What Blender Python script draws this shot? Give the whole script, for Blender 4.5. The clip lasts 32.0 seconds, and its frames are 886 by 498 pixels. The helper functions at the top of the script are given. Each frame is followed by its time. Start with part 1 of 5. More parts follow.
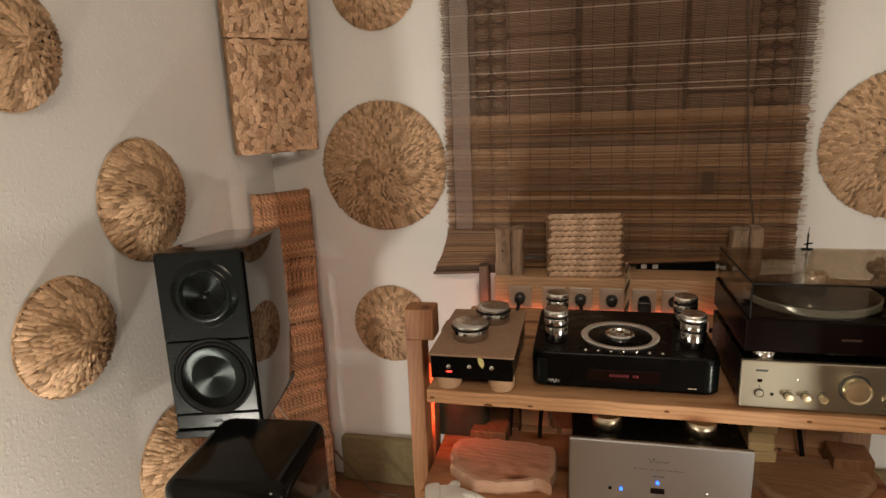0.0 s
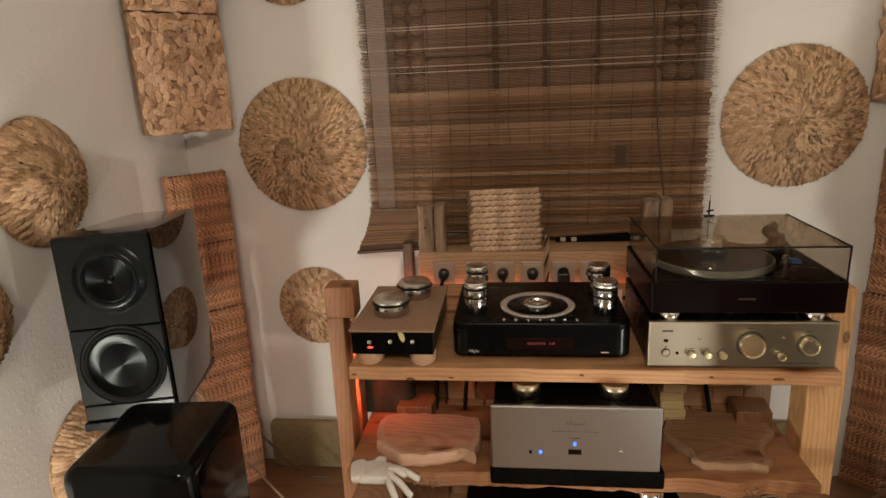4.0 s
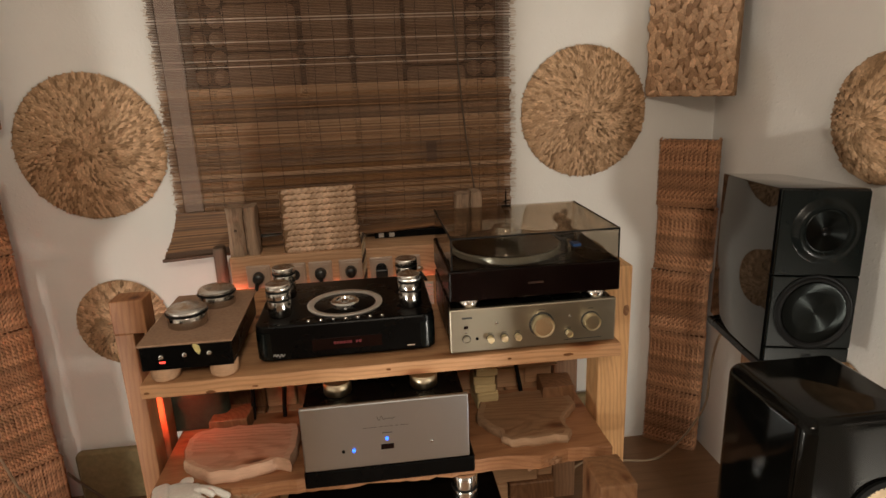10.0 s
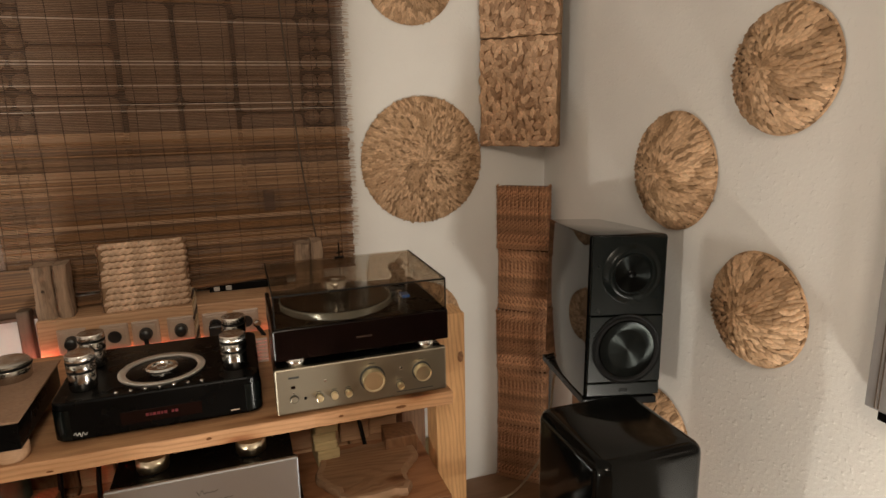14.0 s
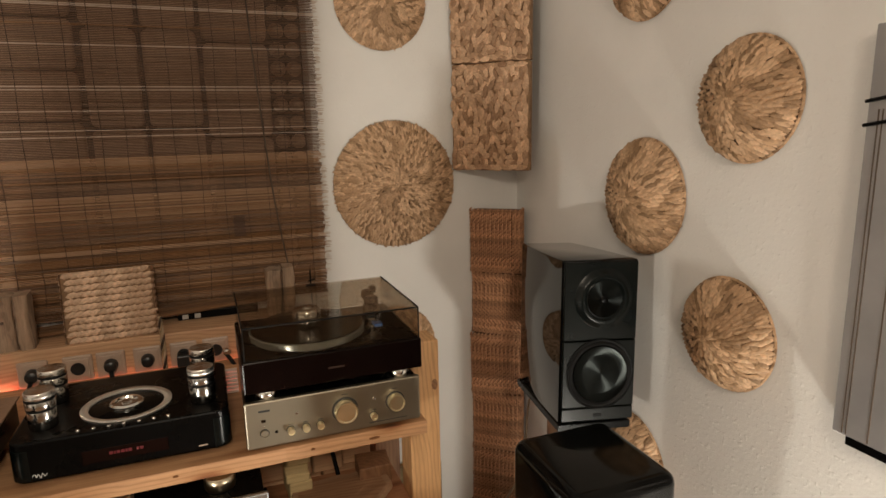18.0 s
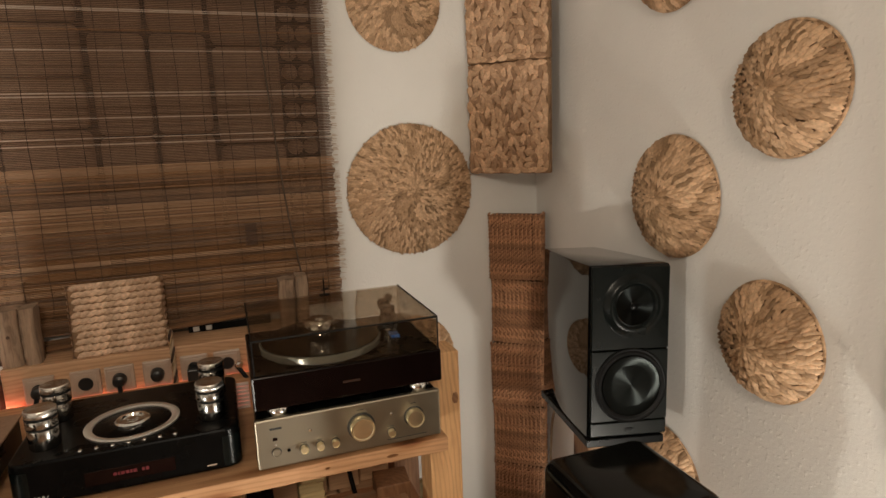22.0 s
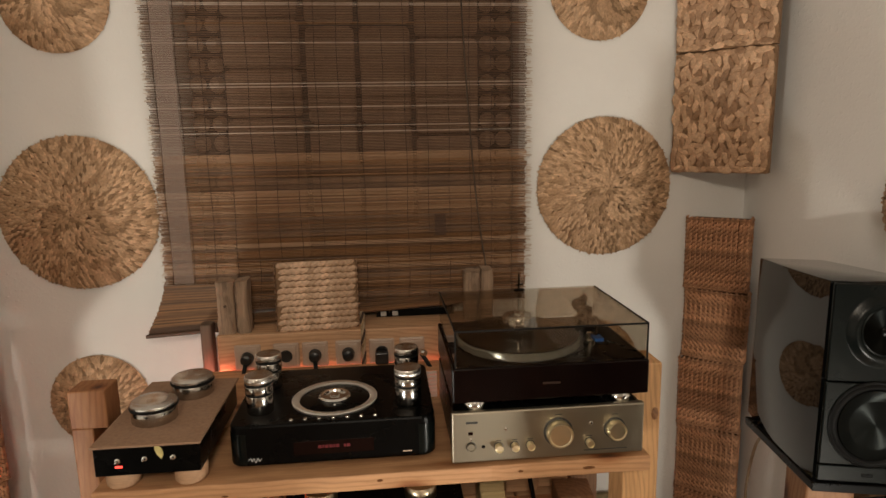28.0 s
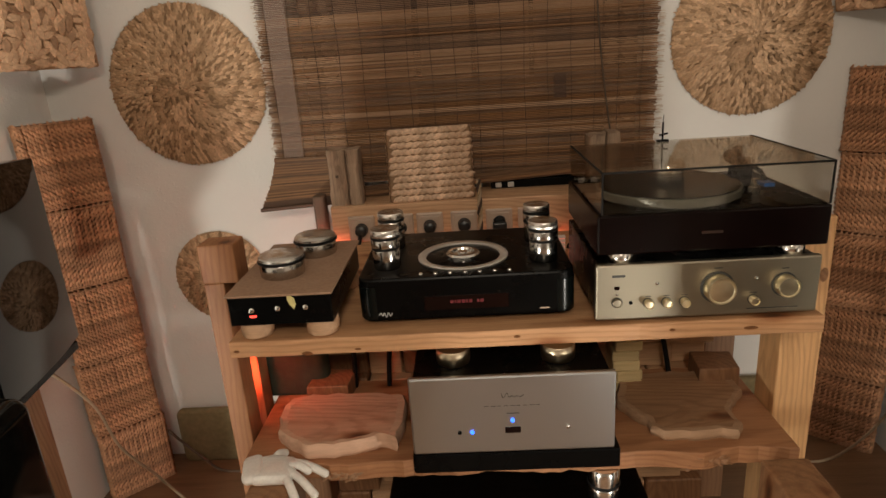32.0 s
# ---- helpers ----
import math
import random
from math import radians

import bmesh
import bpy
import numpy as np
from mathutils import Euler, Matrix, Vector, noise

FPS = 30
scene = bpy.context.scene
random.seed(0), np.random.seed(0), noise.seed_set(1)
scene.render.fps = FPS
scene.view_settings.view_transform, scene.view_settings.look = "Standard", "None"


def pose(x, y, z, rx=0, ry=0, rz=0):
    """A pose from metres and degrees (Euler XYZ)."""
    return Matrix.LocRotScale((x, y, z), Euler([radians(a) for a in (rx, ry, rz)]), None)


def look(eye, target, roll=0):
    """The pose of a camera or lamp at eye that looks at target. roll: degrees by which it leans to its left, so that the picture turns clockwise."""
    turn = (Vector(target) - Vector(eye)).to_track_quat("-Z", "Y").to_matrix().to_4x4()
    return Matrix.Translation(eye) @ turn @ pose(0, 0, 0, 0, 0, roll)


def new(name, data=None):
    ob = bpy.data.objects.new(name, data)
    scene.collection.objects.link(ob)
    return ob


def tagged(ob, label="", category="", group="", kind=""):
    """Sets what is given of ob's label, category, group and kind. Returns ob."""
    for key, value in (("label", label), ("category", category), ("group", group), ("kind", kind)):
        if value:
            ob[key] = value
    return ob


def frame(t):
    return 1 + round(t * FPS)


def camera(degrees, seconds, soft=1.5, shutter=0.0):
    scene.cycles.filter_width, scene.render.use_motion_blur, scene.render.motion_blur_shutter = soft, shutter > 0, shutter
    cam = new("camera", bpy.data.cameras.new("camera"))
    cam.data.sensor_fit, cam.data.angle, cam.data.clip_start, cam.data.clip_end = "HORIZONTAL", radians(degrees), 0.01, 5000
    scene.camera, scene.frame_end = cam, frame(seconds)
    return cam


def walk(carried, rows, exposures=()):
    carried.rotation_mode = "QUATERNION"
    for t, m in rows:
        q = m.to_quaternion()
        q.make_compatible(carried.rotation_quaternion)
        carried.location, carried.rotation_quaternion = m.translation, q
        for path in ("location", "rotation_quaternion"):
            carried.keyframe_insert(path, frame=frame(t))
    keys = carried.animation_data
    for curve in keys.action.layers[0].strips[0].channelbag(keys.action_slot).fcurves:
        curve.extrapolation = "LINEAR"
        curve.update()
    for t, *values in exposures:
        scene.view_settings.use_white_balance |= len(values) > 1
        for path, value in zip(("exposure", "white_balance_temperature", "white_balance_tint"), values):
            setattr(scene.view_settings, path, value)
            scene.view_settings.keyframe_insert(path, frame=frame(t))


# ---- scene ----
cam = camera(71.8, 32.0)
PATH = [
    (0, (0.037, -0.078, 1.481), (-0.408, 1.815, 1.015), -2.3),
    (0.5, (0.044, -0.08, 1.477), (-0.367, 1.82, 1.007), -2.4),
    (1, (0.053, -0.076, 1.47), (-0.316, 1.831, 0.991), -2.5),
    (1.5, (0.056, -0.081, 1.468), (-0.291, 1.827, 0.98), -2.4),
    (2, (0.067, -0.079, 1.462), (-0.259, 1.832, 0.968), -2.4),
    (2.5, (0.072, -0.076, 1.461), (-0.232, 1.835, 0.953), -2.4),
    (3, (0.08, -0.076, 1.456), (-0.206, 1.835, 0.942), -2.6),
    (3.5, (0.08, -0.077, 1.456), (-0.187, 1.836, 0.936), -2.6),
    (5.5, (0.116, -0.072, 1.44), (-0.023, 1.851, 0.91), -2.4),
    (6, (0.129, -0.072, 1.435), (0.021, 1.851, 0.896), -2.3),
    (6.5, (0.14, -0.068, 1.43), (0.077, 1.854, 0.88), -2.0),
    (7, (0.148, -0.069, 1.434), (0.11, 1.853, 0.881), -1.9),
    (7.5, (0.159, -0.065, 1.434), (0.154, 1.856, 0.879), -1.8),
    (8, (0.17, -0.063, 1.441), (0.208, 1.858, 0.885), -1.8),
    (8.5, (0.18, -0.06, 1.437), (0.263, 1.86, 0.883), -1.6),
    (9, (0.195, -0.063, 1.435), (0.322, 1.856, 0.884), -1.7),
    (9.5, (0.209, -0.062, 1.436), (0.381, 1.854, 0.887), -1.9),
    (10, (0.226, -0.062, 1.441), (0.448, 1.849, 0.895), -2.2),
    (10.5, (0.244, -0.06, 1.443), (0.521, 1.845, 0.898), -2.3),
    (11, (0.262, -0.059, 1.447), (0.597, 1.838, 0.911), -2.1),
    (11.5, (0.283, -0.064, 1.455), (0.679, 1.825, 0.929), -1.9),
    (12, (0.3, -0.069, 1.464), (0.75, 1.812, 0.955), -1.7),
    (12.5, (0.311, -0.073, 1.471), (0.809, 1.801, 0.983), -1.6),
    (13, (0.315, -0.076, 1.475), (0.842, 1.796, 1.009), -1.5),
    (13.5, (0.336, -0.077, 1.48), (0.905, 1.786, 1.031), -1.3),
    (14, (0.356, -0.071, 1.477), (0.975, 1.779, 1.034), -1.2),
    (14.5, (0.365, -0.069, 1.478), (1.035, 1.763, 1.035), -1.2),
    (16.5, (0.36, -0.064, 1.483), (1.071, 1.754, 1.049), -1.0),
    (17, (0.353, -0.072, 1.489), (1.063, 1.749, 1.063), -0.8),
    (17.5, (0.356, -0.074, 1.498), (1.06, 1.753, 1.089), -0.8),
    (18, (0.366, -0.061, 1.505), (1.067, 1.771, 1.112), -1.2),
    (18.5, (0.366, -0.06, 1.507), (1.063, 1.777, 1.129), -1.6),
    (19, (0.37, -0.054, 1.511), (1.064, 1.786, 1.145), -1.7),
    (19.5, (0.368, -0.044, 1.504), (1.057, 1.799, 1.146), -1.7),
    (20, (0.372, -0.034, 1.503), (1.054, 1.812, 1.146), -1.8),
    (20.5, (0.376, -0.014, 1.497), (1.053, 1.833, 1.138), -1.6),
    (21, (0.386, 0.006, 1.488), (1.054, 1.856, 1.129), -1.7),
    (21.5, (0.395, 0.02, 1.48), (1.054, 1.873, 1.118), -2.0),
    (22, (0.386, 0.02, 1.481), (1.042, 1.874, 1.118), -2.2),
    (22.5, (0.381, 0.022, 1.484), (1.021, 1.882, 1.124), -2.4),
    (23, (0.371, 0.026, 1.485), (0.988, 1.895, 1.13), -2.2),
    (23.5, (0.37, 0.034, 1.489), (0.946, 1.918, 1.143), -2.3),
    (24, (0.383, 0.06, 1.487), (0.933, 1.952, 1.146), -2.4),
    (24.5, (0.366, 0.069, 1.485), (0.862, 1.978, 1.15), -2.5),
    (25, (0.351, 0.076, 1.48), (0.795, 1.998, 1.15), -2.4),
    (25.5, (0.336, 0.08, 1.475), (0.718, 2.016, 1.152), -2.3),
    (26, (0.332, 0.093, 1.471), (0.665, 2.038, 1.147), -2.1),
    (26.5, (0.319, 0.1, 1.472), (0.608, 2.052, 1.148), -1.8),
    (28.5, (0.258, 0.118, 1.453), (0.418, 2.079, 1.095), -1.1),
    (29, (0.247, 0.115, 1.447), (0.382, 2.077, 1.081), -1.3),
    (29.5, (0.233, 0.119, 1.435), (0.334, 2.079, 1.049), -1.5),
    (30, (0.212, 0.124, 1.412), (0.268, 2.078, 0.988), -1.8),
    (30.5, (0.183, 0.127, 1.388), (0.177, 2.065, 0.895), -2.3),
    (31, (0.177, 0.135, 1.365), (0.125, 2.061, 0.826), -2.7),
    (31.5, (0.17, 0.151, 1.335), (0.089, 2.061, 0.746), -3.3),
    (32, (0.159, 0.211, 1.295), (0.063, 2.113, 0.683), -3.9),
]
walk(cam, [(t, look(eye, target, roll)) for t, eye, target, roll in PATH])

# ---- world, lights ----
FLOOR = -0.16
world = bpy.data.worlds.new("night")
scene.world = world
world.use_nodes = True
world.node_tree.nodes["Background"].inputs[0].default_value = (0.010, 0.010, 0.012, 1)
world.node_tree.nodes["Background"].inputs[1].default_value = 0.3


def lamp(name, kind, place, power, colour, size, target=None, tall=0.0):
    data = bpy.data.lights.new(name, kind)
    data.energy, data.color = power, colour
    if kind == "AREA":
        data.shape, data.size, data.size_y = "RECTANGLE" if tall else "DISK", size, tall or size
    else:
        data.shadow_soft_size = size
    ob = new(name, data)
    ob.matrix_world = look(place, target) if target else Matrix.Translation(place)
    return ob


COOL, WARM = (1.0, 0.942, 0.825), (1.0, 0.845, 0.665)
lamp("side_lamp_light", "AREA", (-0.98, 0.02, 0.18), 16.8, COOL, 0.12, (-0.55, 1.5, 1.2), 0.12)
lamp("side_lamp_light", "AREA", (1.36, 0.02, 0.16), 12.6, COOL, 0.12, (0.95, 1.5, 1.2), 0.12)
# unseen overhead fill, added for even warm light; no such fitting is known
lamp("ceiling_lamp_light", "AREA", (0.2, -1.25, 2.38), 41.0, WARM, 0.7, (0.2, -0.6, 0))


# ---- materials ----
def material(name, rough=0.5, metal=0.0):
    m = bpy.data.materials.new(name)
    m.use_nodes = True
    nodes, links = m.node_tree.nodes, m.node_tree.links
    b = nodes["Principled BSDF"]
    b.inputs["Roughness"].default_value, b.inputs["Metallic"].default_value = rough, metal
    return m, nodes, links, b


def noise_of(nodes, links, scale, detail=4.0, stretch=(1, 1, 1), rough=0.55, space="Object"):
    tc, mp, n = nodes.new("ShaderNodeTexCoord"), nodes.new("ShaderNodeMapping"), nodes.new("ShaderNodeTexNoise")
    mp.inputs["Scale"].default_value = stretch
    n.inputs["Scale"].default_value, n.inputs["Detail"].default_value, n.inputs["Roughness"].default_value = scale, detail, rough
    links.new(tc.outputs[space], mp.inputs[0])
    links.new(mp.outputs[0], n.inputs["Vector"])
    return n


def ramp_of(nodes, links, source, stops):
    r = nodes.new("ShaderNodeValToRGB")
    while len(r.color_ramp.elements) < len(stops):
        r.color_ramp.elements.new(0.5)
    for e, (p, c) in zip(r.color_ramp.elements, stops):
        e.position, e.color = p, (*c, 1)
    links.new(source, r.inputs[0])
    return r


def blend(nodes, links, kind, factor, a, b):
    n = nodes.new("ShaderNodeMix")
    n.data_type, n.blend_type = "RGBA", kind
    for socket, value in ((n.inputs[0], factor), (n.inputs[6], a), (n.inputs[7], b)):
        if isinstance(value, bpy.types.NodeSocket):
            links.new(value, socket)
        else:
            socket.default_value = value
    return n.outputs[2]


def bump(nodes, links, b, height, strength, distance):
    n = nodes.new("ShaderNodeBump")
    n.inputs["Strength"].default_value, n.inputs["Distance"].default_value = strength, distance
    links.new(height, n.inputs["Height"])
    links.new(n.outputs[0], b.inputs["Normal"])


def grey(v):
    return (v, v, v)


def plain(name, colour, rough=0.5, metal=0.0, vary=0.12, scale=30.0, relief=0.0, spec=0.5):
    """Paint, plastic, metal or cloth with slight mottling in colour and gloss."""
    m, nodes, links, b = material(name, rough, metal)
    b.inputs["Specular IOR Level"].default_value = spec
    n = noise_of(nodes, links, scale)
    r = ramp_of(nodes, links, n.outputs[0], [(0.3, tuple(c * (1 - vary) for c in colour)), (0.7, tuple(min(1, c * (1 + vary)) for c in colour))])
    links.new(r.outputs[0], b.inputs["Base Color"])
    big = noise_of(nodes, links, scale * 0.2)
    q = ramp_of(nodes, links, big.outputs[0], [(0.3, grey(max(0.02, rough * 0.85))), (0.7, grey(min(1, rough * 1.2)))])
    links.new(q.outputs[0], b.inputs["Roughness"])
    if relief:
        bump(nodes, links, b, n.outputs[0], 0.5, relief)
    return m


def wood(name, light, dark, axis="X", rough=0.55, knots=True, grain=1.0):
    """Planed wood whose grain runs along one axis, with darker knots and soft wear."""
    m, nodes, links, b = material(name, rough)
    along, across = 1.2, 16.0
    st = {"X": (along, across, across), "Y": (across, along, across), "Z": (across, across, along)}[axis]
    n1 = noise_of(nodes, links, 2.2 * grain, 6.0, st, 0.6)
    n2 = noise_of(nodes, links, 9.0 * grain, 3.0, st, 0.7)
    base = ramp_of(nodes, links, n1.outputs[0], [(0.22, dark), (0.45, tuple((2 * a + c) / 3 for a, c in zip(light, dark))), (0.72, light)])
    fine = ramp_of(nodes, links, n2.outputs[0], [(0.35, grey(0.86)), (0.65, grey(1.04))])
    colour = blend(nodes, links, "MULTIPLY", 0.8, base.outputs[0], fine.outputs[0])
    if knots:
        tc, mp, v = nodes.new("ShaderNodeTexCoord"), nodes.new("ShaderNodeMapping"), nodes.new("ShaderNodeTexVoronoi")
        mp.inputs["Scale"].default_value = {"X": (4.2, 11, 11), "Y": (11, 4.2, 11), "Z": (11, 11, 4.2)}[axis]
        v.inputs["Scale"].default_value = 1.0
        links.new(tc.outputs["Object"], mp.inputs[0])
        links.new(mp.outputs[0], v.inputs["Vector"])
        k = ramp_of(nodes, links, v.outputs["Distance"], [(0.05, (0.13, 0.06, 0.03)), (0.13, (0.50, 0.32, 0.20)), (0.20, (0.86, 0.78, 0.70)), (0.30, (1, 1, 1))])
        colour = blend(nodes, links, "MULTIPLY", 0.9, colour, k.outputs[0])
        mw, w = nodes.new("ShaderNodeMapping"), nodes.new("ShaderNodeTexWave")
        mw.inputs["Scale"].default_value = {"X": (0.22, 1, 1), "Y": (1, 0.22, 1), "Z": (1, 1, 0.22)}[axis]
        mw.inputs["Location"].default_value = (0.05, 0.06, 0.04)
        w.wave_type, w.rings_direction = "RINGS", "SPHERICAL"
        w.inputs["Scale"].default_value, w.inputs["Distortion"].default_value, w.inputs["Detail"].default_value, w.inputs["Detail Scale"].default_value = 26.0, 5.0, 2.0, 1.2
        links.new(tc.outputs["Object"], mw.inputs[0])
        links.new(mw.outputs[0], w.inputs["Vector"])
        rings = ramp_of(nodes, links, w.outputs[0], [(0.0, (1.06, 1.05, 1.04)), (0.6, (0.97, 0.95, 0.93)), (0.95, (0.70, 0.60, 0.52))])
        colour = blend(nodes, links, "MULTIPLY", 0.5, colour, rings.outputs[0])
    info = nodes.new("ShaderNodeObjectInfo")
    own = ramp_of(nodes, links, info.outputs["Random"], [(0.0, (0.86, 0.84, 0.82)), (1.0, (1.08, 1.06, 1.04))])
    colour = blend(nodes, links, "MULTIPLY", 1.0, colour, own.outputs[0])
    links.new(colour, b.inputs["Base Color"])
    bump(nodes, links, b, n2.outputs[0], 0.35, 0.002)
    return m


def straw(name, light, mid, dark, scale=1.0, rough=0.6, island=True):
    """Dried leaf and rope: each strand of its own tone, with fibres and darker stains."""
    m, nodes, links, b = material(name, rough)
    pick = nodes.new("ShaderNodeNewGeometry").outputs["Random Per Island"] if island else nodes.new("ShaderNodeObjectInfo").outputs["Random"]
    base = ramp_of(nodes, links, pick, [(0.0, dark), (0.36, mid), (0.78, light), (1.0, tuple(min(1, c * 1.2) for c in light))])
    fib = noise_of(nodes, links, 120 * scale, 3.0)
    f = ramp_of(nodes, links, fib.outputs[0], [(0.3, grey(0.62)), (0.7, grey(1.12))])
    big = noise_of(nodes, links, 7 * scale, 3.0)
    s = ramp_of(nodes, links, big.outputs[0], [(0.25, (0.88, 0.86, 0.83)), (0.75, (1.04, 1.04, 1.04))])
    colour = blend(nodes, links, "MULTIPLY", 0.8, base.outputs[0], f.outputs[0])
    colour = blend(nodes, links, "MULTIPLY", 0.8, colour, s.outputs[0])
    links.new(colour, b.inputs["Base Color"])
    bump(nodes, links, b, fib.outputs[0], 0.4, 0.002)
    return m


def plaster(name, colour):
    m, nodes, links, b = material(name, 0.85)
    n1, n2 = noise_of(nodes, links, 3.0, 4.0), noise_of(nodes, links, 90.0, 5.0)
    n3 = noise_of(nodes, links, 75.0, 1.0)
    c1 = ramp_of(nodes, links, n1.outputs[0], [(0.3, tuple(c * 0.93 for c in colour)), (0.7, colour)])
    links.new(c1.outputs[0], b.inputs["Base Color"])
    dots = ramp_of(nodes, links, n3.outputs[0], [(0.60, grey(0.3)), (0.74, grey(1.0))])
    mix = blend(nodes, links, "MIX", 0.45, n2.outputs[0], dots.outputs[0])
    bump(nodes, links, b, mix, 0.32, 0.004)
    return m


def brushed(name, colour, rough=0.32, axis=(1, 160, 160)):
    """Brushed metal: fine streaks along one axis."""
    m, nodes, links, b = material(name, rough, 1.0)
    n = noise_of(nodes, links, 24.0, 2.0, axis)
    r = ramp_of(nodes, links, n.outputs[0], [(0.3, tuple(c * 0.97 for c in colour)), (0.7, tuple(min(1, c * 1.02) for c in colour))])
    links.new(r.outputs[0], b.inputs["Base Color"])
    q = ramp_of(nodes, links, n.outputs[0], [(0.3, grey(rough * 0.95)), (0.7, grey(rough * 1.06))])
    links.new(q.outputs[0], b.inputs["Roughness"])
    bump(nodes, links, b, n.outputs[0], 0.02, 0.0005)
    return m


def spun(name, colour, rough=0.28, aniso=0.85):
    """Metal turned on a lathe: highlights fan out from the centre."""
    m, nodes, links, b = material(name, rough, 1.0)
    n = noise_of(nodes, links, 25.0, 3.0)
    r = ramp_of(nodes, links, n.outputs[0], [(0.3, tuple(c * 0.92 for c in colour)), (0.7, colour)])
    links.new(r.outputs[0], b.inputs["Base Color"])
    t = nodes.new("ShaderNodeTangent")
    t.direction_type, t.axis = "RADIAL", "Z"
    b.inputs["Anisotropic"].default_value = aniso
    links.new(t.outputs[0], b.inputs["Tangent"])
    return m


def glow(name, colour, strength):
    m, nodes, links, b = material(name, 0.5)
    b.inputs["Base Color"].default_value = (*colour, 1)
    b.inputs["Emission Color"].default_value = (*colour, 1)
    b.inputs["Emission Strength"].default_value = strength
    return m


WALL = plaster("white_plaster", (0.83, 0.81, 0.775))
CEIL = plaster("ceiling_paint", (0.75, 0.73, 0.70))
FLOORING = wood("floor_boards", (0.26, 0.15, 0.08), (0.15, 0.08, 0.04), "X", 0.45, False)
PINE = wood("oiled_pine", (0.56, 0.325, 0.17), (0.37, 0.188, 0.09), "X")
PINE_Z = wood("oiled_pine_post", (0.37, 0.175, 0.078), (0.23, 0.095, 0.038), "Z")
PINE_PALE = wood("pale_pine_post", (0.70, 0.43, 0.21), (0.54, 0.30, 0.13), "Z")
PINE_DARK = wood("dark_pine", (0.34, 0.18, 0.09), (0.20, 0.10, 0.05), "Z")
PINE_SHELF = wood("worn_pine", (0.47, 0.235, 0.115), (0.27, 0.12, 0.056), "X")
DRIFT = wood("grey_driftwood", (0.47, 0.34, 0.24), (0.055, 0.034, 0.022), "Z", 0.85, False, 1.3)
DARKSTICK = wood("dark_stick", (0.14, 0.10, 0.07), (0.05, 0.035, 0.025), "Z", 0.8, False)
SLAB = wood("pale_slab", (0.66, 0.40, 0.28), (0.44, 0.23, 0.14), "X", 0.6, True, 0.6)
SLAB_RIM = wood("pale_slab_edge", (0.70, 0.46, 0.33), (0.52, 0.31, 0.20), "X", 0.65, False, 0.8)
SLAB_BROWN = wood("brown_slab", (0.40, 0.235, 0.13), (0.26, 0.145, 0.078), "X", 0.6, True, 0.6)
BROWN_RIM = wood("brown_slab_edge", (0.42, 0.265, 0.16), (0.24, 0.14, 0.08), "X", 0.7, False, 1.4)
BLOCK = wood("cut_blocks", (0.72, 0.47, 0.28), (0.42, 0.24, 0.13), "X", 0.7, False)
STACK = wood("yellow_offcut", (0.74, 0.60, 0.33), (0.58, 0.43, 0.20), "X", 0.7, False)
FOOTWOOD = wood("wooden_foot", (0.58, 0.38, 0.24), (0.42, 0.25, 0.14), "X", 0.6, False, 1.5)
# darkest leaf tone and the backing below hold painted shade between leaves
LEAF = straw("dried_leaf", (0.66, 0.435, 0.265), (0.53, 0.33, 0.185), (0.25, 0.145, 0.07))
LEAF_BACK = plain("shade_dark_backing", (0.13, 0.07, 0.034), 0.8, 0, 0.3, 60)
CHIP = straw("leaf_chip", (0.70, 0.455, 0.285), (0.58, 0.36, 0.215), (0.33, 0.185, 0.10), island=False)
CHIP_BACK = plain("leaf_mat", (0.27, 0.155, 0.08), 0.8, 0, 0.35, 40, 0.004)
ROPE = straw("brown_rope", (0.59, 0.305, 0.162), (0.47, 0.238, 0.122), (0.29, 0.140, 0.068), 0.65, 0.5)
THREAD = plain("brown_thread", (0.05, 0.03, 0.02), 0.8, 0, 0.2, 60)
ROPE_BACK = plain("rope_backing", (0.13, 0.058, 0.027), 0.85, 0, 0.3, 60)
WICKER = straw("pale_rope", (0.78, 0.555, 0.395), (0.70, 0.485, 0.335), (0.55, 0.36, 0.235))
WICKER_BACK = plain("basket_core", (0.26, 0.155, 0.085), 0.85, 0, 0.3, 60)
GLOSS = plain("black_lacquer", grey(0.0025), 0.03, 0, 0.1, 8, spec=0.32)
SATIN = plain("satin_black_baffle", (0.0035, 0.005, 0.0047), 0.24, 0.0, 0.15, 40, spec=0.20)
BLACK = plain("black_metal", grey(0.0025), 0.28, 0.0, 0.2, 60, spec=0.10)
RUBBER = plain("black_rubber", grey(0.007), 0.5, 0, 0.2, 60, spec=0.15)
CONE = spun("dark_cone", (0.013, 0.0145, 0.014), 0.27, 0.92)
CHROME = plain("polished_steel", (0.80, 0.79, 0.76), 0.17, 1.0, 0.04, 20)
WEIGHT = plain("weight_steel", (0.50, 0.485, 0.455), 0.19, 1.0, 0.06, 30)
STEEL = spun("turned_steel", (0.74, 0.71, 0.66), 0.27)
SILVER = brushed("brushed_aluminium", (0.50, 0.53, 0.555), 0.31)
CHAMPAGNE = brushed("champagne_aluminium", (0.325, 0.29, 0.225), 0.42)
KNOB = spun("champagne_knob", (0.92, 0.82, 0.58), 0.30, 0.35)
BRASS = spun("dull_brass", (0.62, 0.52, 0.37), 0.30, 0.4)
RINGSTEEL = spun("satin_steel", (0.92, 0.89, 0.84), 0.46, 0.5)
TOWER = plain("tower_lacquer", (0.0030, 0.0030, 0.0026), 0.09, 0, 0.1, 8, spec=0.16)
BEAM = wood("pale_beam_pine", (0.66, 0.43, 0.26), (0.48, 0.28, 0.155), "X")
